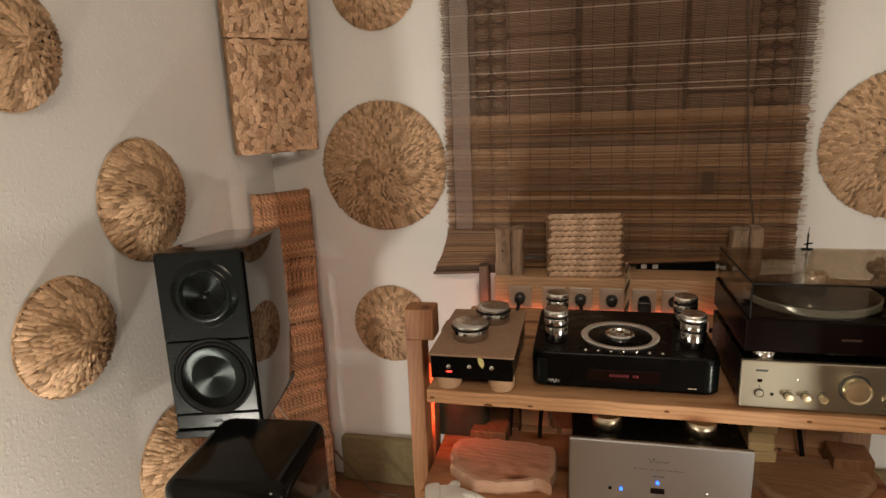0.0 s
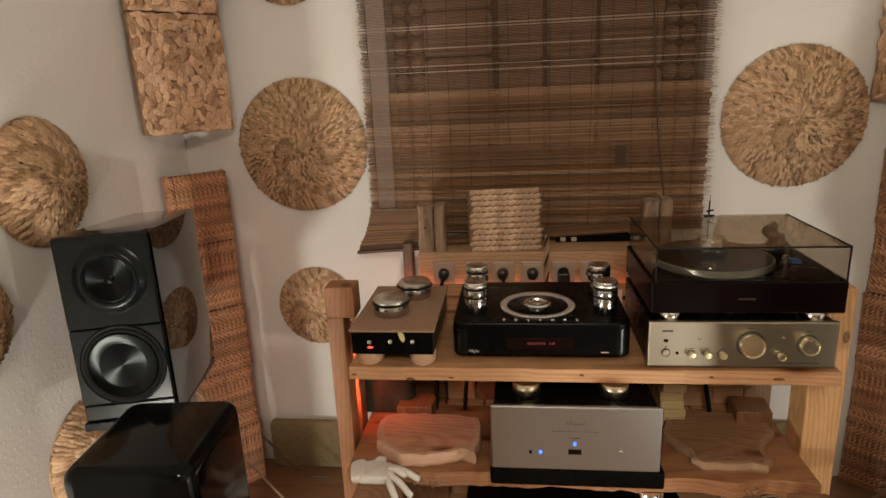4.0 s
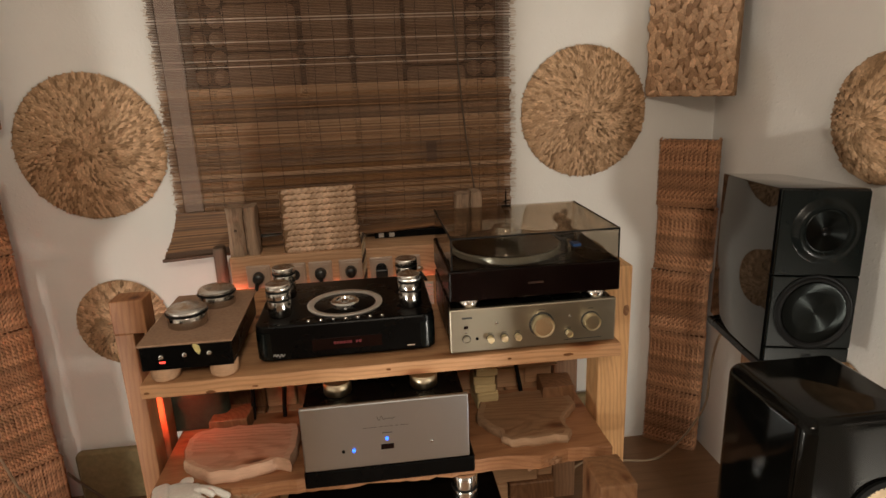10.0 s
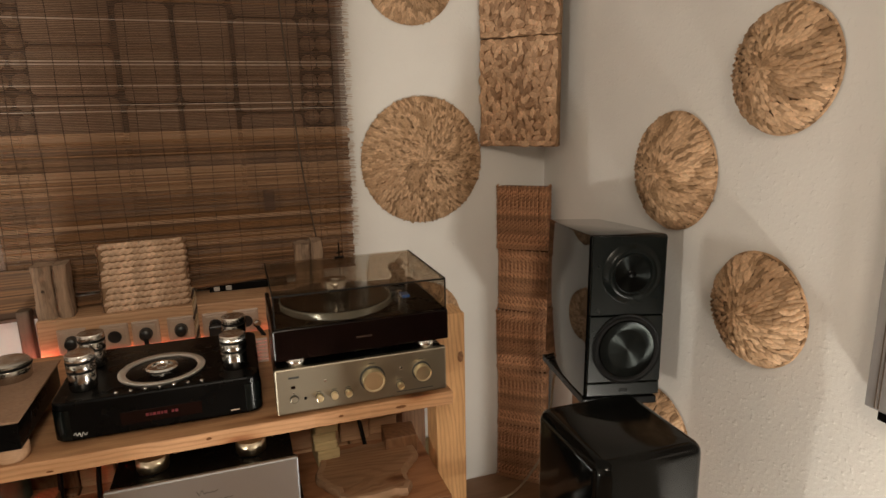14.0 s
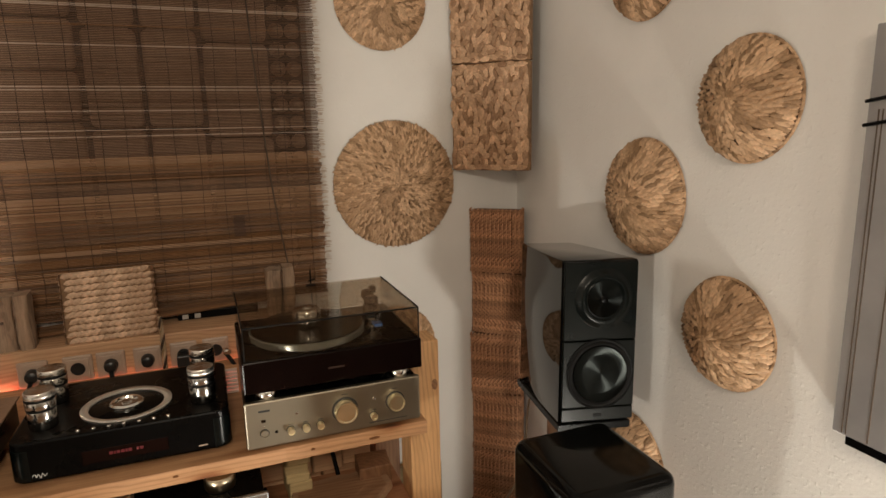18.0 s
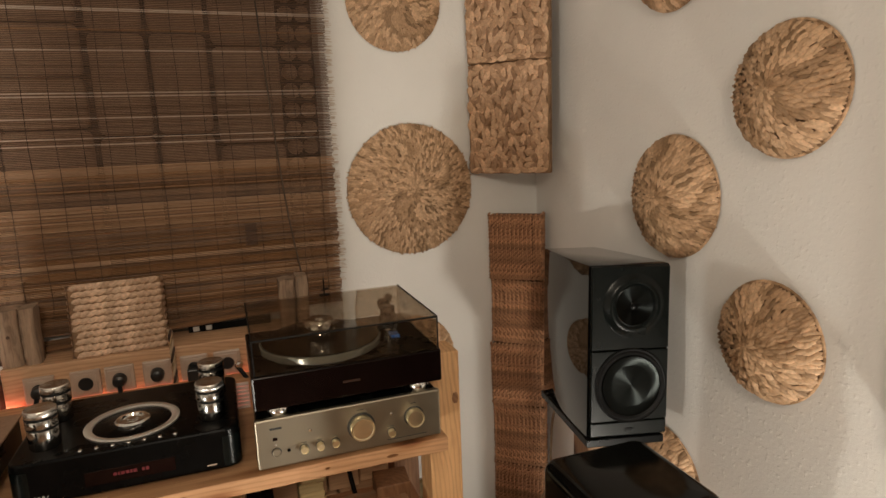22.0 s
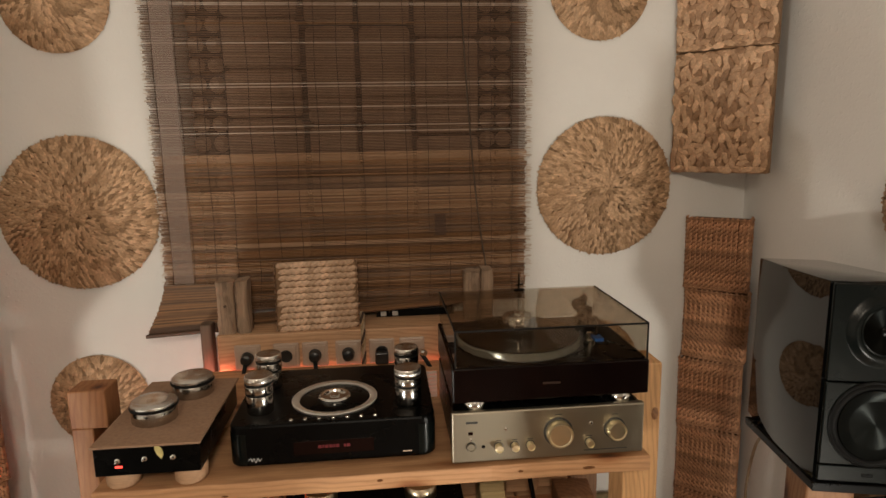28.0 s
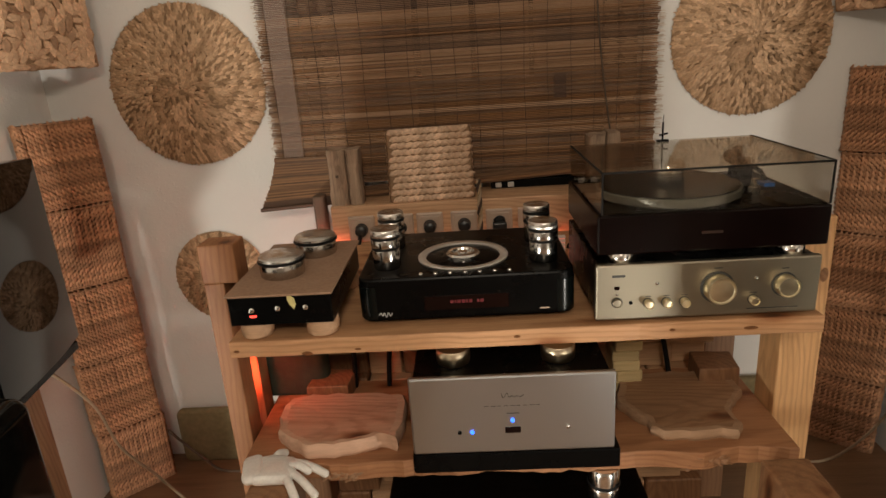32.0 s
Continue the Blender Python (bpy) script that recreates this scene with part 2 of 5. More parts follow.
CORK = plain("cork_board", (0.31, 0.19, 0.12), 0.75, 0, 0.13, 120, 0.0006)
MAHOGANY = plain("black_cherry_plinth", (0.0045, 0.0018, 0.0015), 0.22, 0, 0.3, 20, spec=0.12)
OLIVE = plain("olive_cloth", (0.22, 0.17, 0.085), 0.9, 0, 0.15, 50, 0.002)
GLOVE = plain("white_cotton", (0.78, 0.75, 0.70), 0.9, 0, 0.06, 120, 0.001)
SOCKET = plain("grey_socket_plastic", (0.44, 0.335, 0.26), 0.35, 0, 0.06, 30)
PAPER_CABLE = plain("pale_cable", (0.40, 0.30, 0.20), 0.6, 0, 0.1, 30)
GREYPANEL = plain("grey_sheet", (0.33, 0.32, 0.32), 0.32, 0.3, 0.12, 6)
BARS = plain("faded_print_and_knob_shadow", (0.035, 0.035, 0.032), 0.5, 0, 0.05, 30)
KNOT = plain("dark_knot", (0.17, 0.075, 0.032), 0.9, 0, 0.35, 160, spec=0.1)
WHITEPRINT = plain("white_print", (0.62, 0.62, 0.60), 0.5, 0, 0.05, 30)
LEDRED = glow("red_orange_led", (1.0, 0.12, 0.05), 48.0)
LEDPINK = glow("pale_pink_led", (1.0, 0.34, 0.22), 4.0)
LEDSIDE = glow("coral_led", (1.0, 0.33, 0.25), 13.0)
BLUE = glow("blue_indicator", (0.02, 0.12, 1.0), 3.5)
REDIND = glow("red_indicator", (1.0, 0.06, 0.04), 2.2)
DISPRED = glow("red_display", (0.10, 0.006, 0.009), 0.22)
YELLOWCONE = plain("amber_cone", (0.34, 0.24, 0.13), 0.55, 0, 0.2, 60, spec=0.25)
DARKRED = plain("dark_display", (0.006, 0.002, 0.002), 0.12, 0, 0.1, 20, spec=0.25)
PAD = plain("padded_cloth", (0.46, 0.30, 0.20), 0.9, 0, 0.14, 30, 0.002)
CARTON = plain("egg_carton", (0.55, 0.37, 0.25), 0.9, 0, 0.2, 40, 0.002)
GREEN = plain("dark_green_cloth", (0.03, 0.045, 0.03), 0.9, 0, 0.2, 50, 0.002)
PLUG = plain("black_plug", grey(0.012), 0.35, 0, 0.1, 40)


def acrylic():
    m, nodes, links, b = material("smoked_acrylic", 0.02)
    out = nodes["Material Output"]
    clear, gloss, mix = nodes.new("ShaderNodeBsdfTransparent"), nodes.new("ShaderNodeBsdfGlossy"), nodes.new("ShaderNodeMixShader")
    clear.inputs[0].default_value = (0.84, 0.815, 0.77, 1)
    gloss.inputs["Roughness"].default_value = 0.02
    edge, power, scale = nodes.new("ShaderNodeLayerWeight"), nodes.new("ShaderNodeMath"), nodes.new("ShaderNodeMath")
    edge.inputs[0].default_value = 0.5
    power.operation, power.inputs[1].default_value = "POWER", 5.0
    scale.operation, scale.inputs[1].default_value, scale.inputs[2].default_value = "MULTIPLY_ADD", 0.80, 0.035
    links.new(edge.outputs["Facing"], power.inputs[0])
    links.new(power.outputs[0], scale.inputs[0])
    links.new(scale.outputs[0], mix.inputs[0])
    links.new(clear.outputs[0], mix.inputs[1])
    links.new(gloss.outputs[0], mix.inputs[2])
    links.new(mix.outputs[0], out.inputs[0])
    return m


ACRYLIC = acrylic()


def sheer(name, colour, cover):
    """Thin open-weave tape that lets most of what lies behind show through."""
    m, nodes, links, b = material(name, 0.9)
    clear, mix = nodes.new("ShaderNodeBsdfTransparent"), nodes.new("ShaderNodeMixShader")
    n = noise_of(nodes, links, 160.0, 2.0, (0.2, 1, 1))
    r = ramp_of(nodes, links, n.outputs[0], [(0.3, tuple(c * 0.85 for c in colour)), (0.7, colour)])
    links.new(r.outputs[0], b.inputs["Base Color"])
    mix.inputs[0].default_value = cover
    links.new(clear.outputs[0], mix.inputs[1])
    links.new(b.outputs[0], mix.inputs[2])
    links.new(mix.outputs[0], nodes["Material Output"].inputs[0])
    return m


SHEER = sheer("sheer_tape", (0.42, 0.31, 0.25), 0.34)


def reed():
    """Stained reed: bands of lighter and darker slats from top to bottom, each slat of its own tone."""
    m, nodes, links, b = material("stained_reed", 0.58)
    info = nodes.new("ShaderNodeObjectInfo")
    own = ramp_of(nodes, links, info.outputs["Random"], [(0.0, (0.100, 0.050, 0.022)), (0.5, (0.155, 0.077, 0.033)), (1.0, (0.215, 0.110, 0.047))])
    n = noise_of(nodes, links, 3.0, 4.0, (3, 30, 30))
    f = ramp_of(nodes, links, n.outputs[0], [(0.3, grey(0.65)), (0.7, grey(1.25))])
    links.new(blend(nodes, links, "MULTIPLY", 1.0, own.outputs[0], f.outputs[0]), b.inputs["Base Color"])
    return m


REED = reed()
REED_PALE = wood("pale_reed", (0.47, 0.29, 0.170), (0.33, 0.19, 0.105), "X", 0.6, False)
REED_MID = wood("tan_reed", (0.30, 0.155, 0.066), (0.195, 0.097, 0.041), "X", 0.6, False)
REED_TOP = wood("greyed_reed", (0.160, 0.088, 0.048), (0.105, 0.055, 0.029), "X", 0.6, False)
REED_LINE = plain("bleached_reed", (0.64, 0.52, 0.43), 0.6, 0, 0.15, 40)
REED_DARK = wood("dark_reed", (0.10, 0.05, 0.026), (0.06, 0.03, 0.016), "X", 0.6, False)


# ---- building helpers ----
def mesh_object(name, bm, mat, smooth=False):
    me = bpy.data.meshes.new(name)
    bm.to_mesh(me)
    bm.free()
    me.materials.append(mat)
    if smooth:
        me.shade_smooth()
        me.set_sharp_from_angle(angle=0.7)
    return new(name, me)


def part(name, bm, mat, parent, label="", smooth=False, m=None):
    ob = mesh_object(name, bm, mat, smooth)
    ob.parent = parent
    if m is not None:
        ob.matrix_basis = m
    return tagged(ob, label) if label else ob


def shared(name, me, parent, m):
    """One more piece on a mesh that alike pieces share."""
    ob = new(name, me)
    ob.parent, ob.matrix_basis = parent, m
    return ob


def thing(name, m, label, category, group="", kind=""):
    ob = new(name)
    ob.empty_display_size = 0.05
    ob.matrix_world = m
    return tagged(ob, label, category, group, kind)


def box(x0, x1, y0, y1, z0, z1, bevel=0.0, seg=2, bm=None, m=None):
    own = bm is None
    bm = bm or bmesh.new()
    at = Matrix.Translation(((x0 + x1) / 2, (y0 + y1) / 2, (z0 + z1) / 2)) @ Matrix.Diagonal((x1 - x0, y1 - y0, z1 - z0, 1))
    made = bmesh.ops.create_cube(bm, size=1, matrix=(m or Matrix()) @ at)
    if bevel and own:
        bmesh.ops.bevel(bm, geom=bm.edges[:], offset=bevel, segments=seg, affect="EDGES", profile=0.5)
    return bm


def lathe(profile, seg=32, m=None, bm=None, cap=True):
    """A turned body from (radius, height) pairs, bottom to top, about z."""
    bm = bm or bmesh.new()
    m = m or Matrix()
    rings = []
    for r, z in profile:
        if r < 1e-5:
            rings.append([bm.verts.new(m @ Vector((0, 0, z)))])
        else:
            rings.append([bm.verts.new(m @ Vector((r * math.cos(2 * math.pi * i / seg), r * math.sin(2 * math.pi * i / seg), z))) for i in range(seg)])
    for a, b in zip(rings, rings[1:]):
        for i in range(seg):
            j = (i + 1) % seg
            if len(a) == 1 and len(b) == 1:
                continue
            if len(a) == 1:
                bm.faces.new((a[0], b[j], b[i])[::-1])
            elif len(b) == 1:
                bm.faces.new((a[i], a[j], b[0]))
            else:
                bm.faces.new((a[i], a[j], b[j], b[i]))
    if cap:
        if len(rings[0]) > 1:
            bm.faces.new(rings[0][::-1])
        if len(rings[-1]) > 1:
            bm.faces.new(rings[-1])
    return bm


def prism(outline, z0, z1, bevel=0.0, seg=2):
    """An upright body over a plan outline."""
    bm = bmesh.new()
    low = [bm.verts.new((x, y, z0)) for x, y in outline]
    high = [bm.verts.new((x, y, z1)) for x, y in outline]
    n = len(outline)
    for i in range(n):
        j = (i + 1) % n
        bm.faces.new((low[i], low[j], high[j], high[i]))
    bm.faces.new(low[::-1])
    bm.faces.new(high)
    bmesh.ops.recalc_face_normals(bm, faces=bm.faces[:])
    if bevel:
        edges = [e for e in bm.edges if abs(e.verts[0].co.z - e.verts[1].co.z) < 1e-6]
        bmesh.ops.bevel(bm, geom=edges, offset=bevel, segments=seg, affect="EDGES", profile=0.5)
    return bm


def rounded(x0, x1, y0, y1, r, seg=6):
    """The outline of a rectangle with round corners."""
    out = []
    for cx, cy, a in ((x1 - r, y1 - r, 0), (x0 + r, y1 - r, 90), (x0 + r, y0 + r, 180), (x1 - r, y0 + r, 270)):
        out += [(cx + r * math.cos(radians(a + 90 * i / seg)), cy + r * math.sin(radians(a + 90 * i / seg))) for i in range(seg + 1)]
    return out


def tube(points, radius, seg=8, closed=False):
    """A round cord along points smoothed by a Catmull-Rom curve."""
    pts = [Vector(p) for p in points]
    way = []
    for i in range(len(pts) - 1):
        p0, p1, p2, p3 = pts[max(i - 1, 0)], pts[i], pts[i + 1], pts[min(i + 2, len(pts) - 1)]
        for k in range(8):
            t = k / 8
            way.append(0.5 * ((2 * p1) + (p2 - p0) * t + (2 * p0 - 5 * p1 + 4 * p2 - p3) * t * t + (3 * p1 - p0 - 3 * p2 + p3) * t ** 3))
    way.append(pts[-1])
    bm, rings = bmesh.new(), []
    for i, p in enumerate(way):
        d = (way[min(i + 1, len(way) - 1)] - way[max(i - 1, 0)]).normalized()
        side = d.cross(Vector((0.3, 0.2, 1))).normalized()
        up = side.cross(d)
        rings.append([bm.verts.new(p + radius * (math.cos(2 * math.pi * k / seg) * side + math.sin(2 * math.pi * k / seg) * up)) for k in range(seg)])
    for a, b in zip(rings, rings[1:]):
        for i in range(seg):
            bm.faces.new((a[i], a[(i + 1) % seg], b[(i + 1) % seg], b[i]))
    bm.faces.new(rings[0][::-1])
    bm.faces.new(rings[-1])
    return bm


def leaf_points(length, width, rise):
    """A pointed, swollen strand along x, lying on z = 0."""
    co = [(-0.5, 0, 0.1), (-0.22, -0.5, 0.0), (0.2, -0.46, 0.0), (0.5, 0, 0.1), (0.2, 0.46, 0.0), (-0.22, 0.5, 0.0), (-0.22, 0, 1.0), (0.22, 0.02, 0.85)]
    fc = [(0, 1, 6), (1, 2, 7, 6), (2, 3, 7), (3, 4, 7), (4, 5, 6, 7), (5, 0, 6)]
    return [Vector((x * length, y * width, z * rise)) for x, y, z in co], fc


def strand_mesh(name, poses, mat, smooth=True):
    """Many strands in one mesh; poses: (matrix, length, width, rise)."""
    verts, faces = [], []
    for m, length, width, rise in poses:
        co, fc = leaf_points(length, width, rise)
        k = len(verts)
        verts += [tuple(m @ c) for c in co]
        faces += [tuple(k + i for i in f) for f in fc]
    me = bpy.data.meshes.new(name)
    me.from_pydata(verts, [], faces)
    me.materials.append(mat)
    if smooth:
        me.shade_smooth()
    return me


# ---- the room ----
X0, X1, Y0, Y1, TOP = -1.22, 1.59, -4.2, 2.25, 2.45
WX0, WX1, WZ0, WZ1 = -0.382, 0.745, 0.90, 2.20
tagged(mesh_object("floor", box(X0 - 0.15, X1 + 0.15, Y0 - 0.15, Y1 + 0.15, FLOOR - 0.1, FLOOR), FLOORING), "worn brown wooden floor", "floor", kind="structure")
tagged(mesh_object("ceiling", box(X0 - 0.15, X1 + 0.15, Y0 - 0.15, Y1 + 0.15, TOP, TOP + 0.1), CEIL), "plain white ceiling", "ceiling", kind="structure")
bm = bmesh.new()
for a in ((X0 - 0.15, WX0, Y1, Y1 + 0.15, FLOOR, TOP), (WX1, X1 + 0.15, Y1, Y1 + 0.15, FLOOR, TOP), (WX0, WX1, Y1, Y1 + 0.15, FLOOR, WZ0), (WX0, WX1, Y1, Y1 + 0.15, WZ1, TOP), (WX0 - 0.02, WX1 + 0.02, Y1 + 0.15, Y1 + 0.2, WZ0 - 0.02, WZ1 + 0.02)):
    box(*a, bm=bm)
tagged(mesh_object("wall_north", bm, WALL), "rough white plaster wall with a window recess", "wall", kind="structure")
tagged(mesh_object("wall_west", box(X0 - 0.15, X0, Y0, Y1, FLOOR, TOP), WALL), "rough white plaster wall", "wall", kind="structure")
tagged(mesh_object("wall_east", box(X1, X1 + 0.15, Y0, Y1, FLOOR, TOP), WALL), "rough white plaster wall", "wall", kind="structure")
tagged(mesh_object("wall_south", box(X0 - 0.15, X1 + 0.15, Y0 - 0.15, Y0, FLOOR, TOP), WALL), "plain white plaster wall", "wall", kind="structure")

# padding in the window recess, seen through the blind
pads = thing("window_padding", pose(0, Y1 + 0.098, 0), "brown padded cushions filling a window recess behind a blind", "padding")
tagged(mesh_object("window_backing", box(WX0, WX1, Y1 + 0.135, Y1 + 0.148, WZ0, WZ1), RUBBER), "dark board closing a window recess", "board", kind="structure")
for x0, x1, step, z in ((-0.255, 0.005, 0.165, 1.05), (0.02, 0.19, 0.33, 1.19), (0.20, 0.38, 0.33, 1.19), (0.39, 0.615, 0.33, 1.15)):
    while z < WZ1 - 0.03:
        part("cushion", prism(rounded(x0 + 0.0035, x1 - 0.0035, z + 0.0035, min(z + step, WZ1) - 0.0035, 0.022, 4), 0.0, 0.05, 0.015, 3), PAD, pads, "", True, pose(0, -0.004, 0, 90, 0, 0))
        z += step
for x in (-0.357, -0.292, 0.640, 0.697):
    for i in range(18):
        at = pose(x + 0.01, -0.006, 1.0 + 0.066 * i, 90, 0, 0)
        if x < -0.35 and i == 0:
            cup = part("carton_cup", lathe([(0.029, 0), (0.026, 0.012), (0.013, 0.034), (0, 0.036)], 10), CARTON, pads, "grey-brown moulded egg carton cup", True, at)
        else:
            shared("carton_cup", cup.data, pads, at)
for x, z in ((0.194, 1.52), (0.354, 1.565), (0.028, 1.569)):
    part("stud", lathe([(0.005, 0), (0.0045, 0.0025), (0.0025, 0.0045), (0, 0.005)], 12), CHROME, pads, "tiny bright stud", True, pose(x, -0.052, z, 90, 0, 0))


# ---- reed blind ----
blind = thing("reed_blind", pose(0.15, 2.225, 2.3), "dark brown woven reed blind with frayed side edges", "blind")
BX0, BX1 = -0.625, 0.625
reed_unit = bmesh.new()
box(-0.5, 0.5, -0.0010, 0.0010, -0.00165, 0.00165, bm=reed_unit)
meshes = {}
for key, mat in (("dark", REED), ("mid", REED_MID), ("pale", REED_PALE), ("top", REED_TOP), ("mend", REED_DARK), ("line", REED_LINE)):
    me = bpy.data.meshes.new("reed_" + key)
    reed_unit.to_mesh(me)
    me.materials.append(mat)
    meshes[key] = me
reed_unit.free()
rng = random.Random(4)
PALE_Z = (1.651, 1.640, 1.576, 1.515, 1.494, 1.78, 1.90, 2.02)
ZONES = ((1.398, "pale"), (1.370, "mix"), (1.302, "dark"), (1.283, "pale"), (1.240, "mix"), (1.225, "pale"), (1.142, "dark"), (1.125, "mix"), (1.112, "pale"), (1.076, "mix"), (1.056, "dark"), (1.021, "pale"), (0.994, "dark"), (0.960, "mix"), (0.0, "dark"))


def blind_shape(z):
    """The sheet's shift, width and swing out of the wall at a height: it hangs straight and kicks out at its foot."""
    low = max(0.0, (1.02 - z) / 0.20)
    return -0.006 - 0.012 * low, 1.0 + 0.0 * low, -0.055 * low ** 1.5


z = 2.28
while z > 0.90:
    shift, wide, out = blind_shape(z)
    if z > 1.428:
        key = "line" if any(abs(z - p) < 0.0026 for p in PALE_Z) else "mid" if rng.random() < 0.06 else "top"
    else:
        key = next(k for low, k in ZONES if z > low)
        if key == "mix":
            key = rng.choice(("pale", "mid", "mid", "dark"))
        elif rng.random() < 0.08:
            key = "mid"
    tall = {"line": 0.62, "top": 0.84, "pale": 0.98, "mid": 1.10, "dark": 1.30}[key]
    left, right = rng.uniform(0, 0.010), rng.uniform(0, 0.010)
    length = (BX1 - BX0) * wide - left - right
    me = meshes[key]
    shared("reed", me, blind, Matrix.Translation((shift + (left - right) / 2, out + rng.uniform(-0.0006, 0.0006), z - 2.3)) @ pose(0, 0, 0, rng.uniform(-26, 26), rng.uniform(-0.04, 0.04), 0) @ Matrix.Diagonal((length, 1, tall * rng.uniform(0.92, 1.06), 1)))
    z -= 0.0051
for i in range(17):
    x = BX0 + 0.032 + i * 0.0728
    pts = []
    for k in range(15):
        zz = 2.28 - k * 0.098
        shift, wide, out = blind_shape(zz)
        pts.append((x + shift + 0.002 * math.sin(k * 1.7 + i), out - 0.0028, zz - 2.3))
    part("warp_thread", tube(pts, 0.0010, 4), THREAD, blind, "dark cotton thread")
part("pull_cord", tube([(0.38, -0.006, 0.0), (0.40, -0.007, -0.5), (0.435, -0.008, -1.0), (0.47, -0.012, -1.28)], 0.0028, 6), DARKSTICK, blind, "dark twisted pull cord")
for i in range(15):
    shared("mend_reed", meshes["mend"], blind, Matrix.Translation((0.3125 + rng.uniform(-0.001, 0.001), -0.0032, 1.207 - 0.0051 * i - 2.3)) @ Matrix.Diagonal((0.039 + rng.uniform(-0.003, 0.003), 1, 1.3, 1)))
part("edge_tape", box(-0.596, -0.532, -0.0052, -0.0042, -1.33, -0.02), SHEER, blind, "pale sheer tape down one side")
fringe = bmesh.new()
for side in (-1, 1):
    z = 2.28
    while z > 0.99:
        w = rng.uniform(0.006, 0.017)
        x = side * 0.622
        box(x - w if side < 0 else x - 0.006, x + 0.006 if side < 0 else x + w, -0.0008, 0.0008, -0.0009, 0.0009, bm=fringe, m=Matrix.Translation((0, rng.uniform(-0.002, 0.002), z - 2.3)) @ pose(0, 0, 0, 0, rng.uniform(-5, 5), 0))
        z -= rng.uniform(0.0035, 0.006)
tagged(part("side_fringe", fringe, plain("pale_fringe", (0.56, 0.46, 0.37), 0.8, 0, 0.15, 60), blind), "pale frayed reed ends", kind="stuff")
# the loose foot of the blind, rolled and lying askew
roll = thing("rolled_blind_foot", pose(-0.02, 2.178, 0.884, 0, -3.2, 0), "rolled lower end of the reed blind lying askew", "blind roll")
rr = random.Random(9)
for i in range(26):
    a = i * 0.8
    r = 0.006 + 0.0009 * i
    part("reed", box(-0.49 + rr.uniform(-0.012, 0.0), 0.56 + rr.uniform(-0.01, 0.012), -0.002, 0.002, -0.003, 0.003, m=Matrix.Translation((0, r * math.cos(a), 0.5 * r * math.sin(a)))), REED if i % 4 else REED_MID, roll)
flap = thing("blind_flap", pose(-0.49, 2.15, 0.0), "kicked-out bottom corner of the reed blind", "blind flap")
for i in range(34):
    k = i / 33
    part("reed", box(0.012 - 0.040 * k ** 1.4 + rr.uniform(-0.0025, 0.0015), 0.235 + 0.01 * k, -0.0012, 0.0012, -0.0036, 0.0036, m=pose(0, 0.062 - 0.068 * k ** 1.3, 0.990 - 0.142 * k, -24 * k, -3 * k, 0)), (REED, REED_MID, REED)[(i * 5 // 3) % 3] if i < 30 else REED_DARK, flap)
part("batten", box(-0.035, 0.25, -0.007, 0.005, -0.006, 0.006, 0.003, m=None), REED_DARK, flap, "thick dark end batten", False, pose(0, -0.012, 0.842, 0, -3, 0))


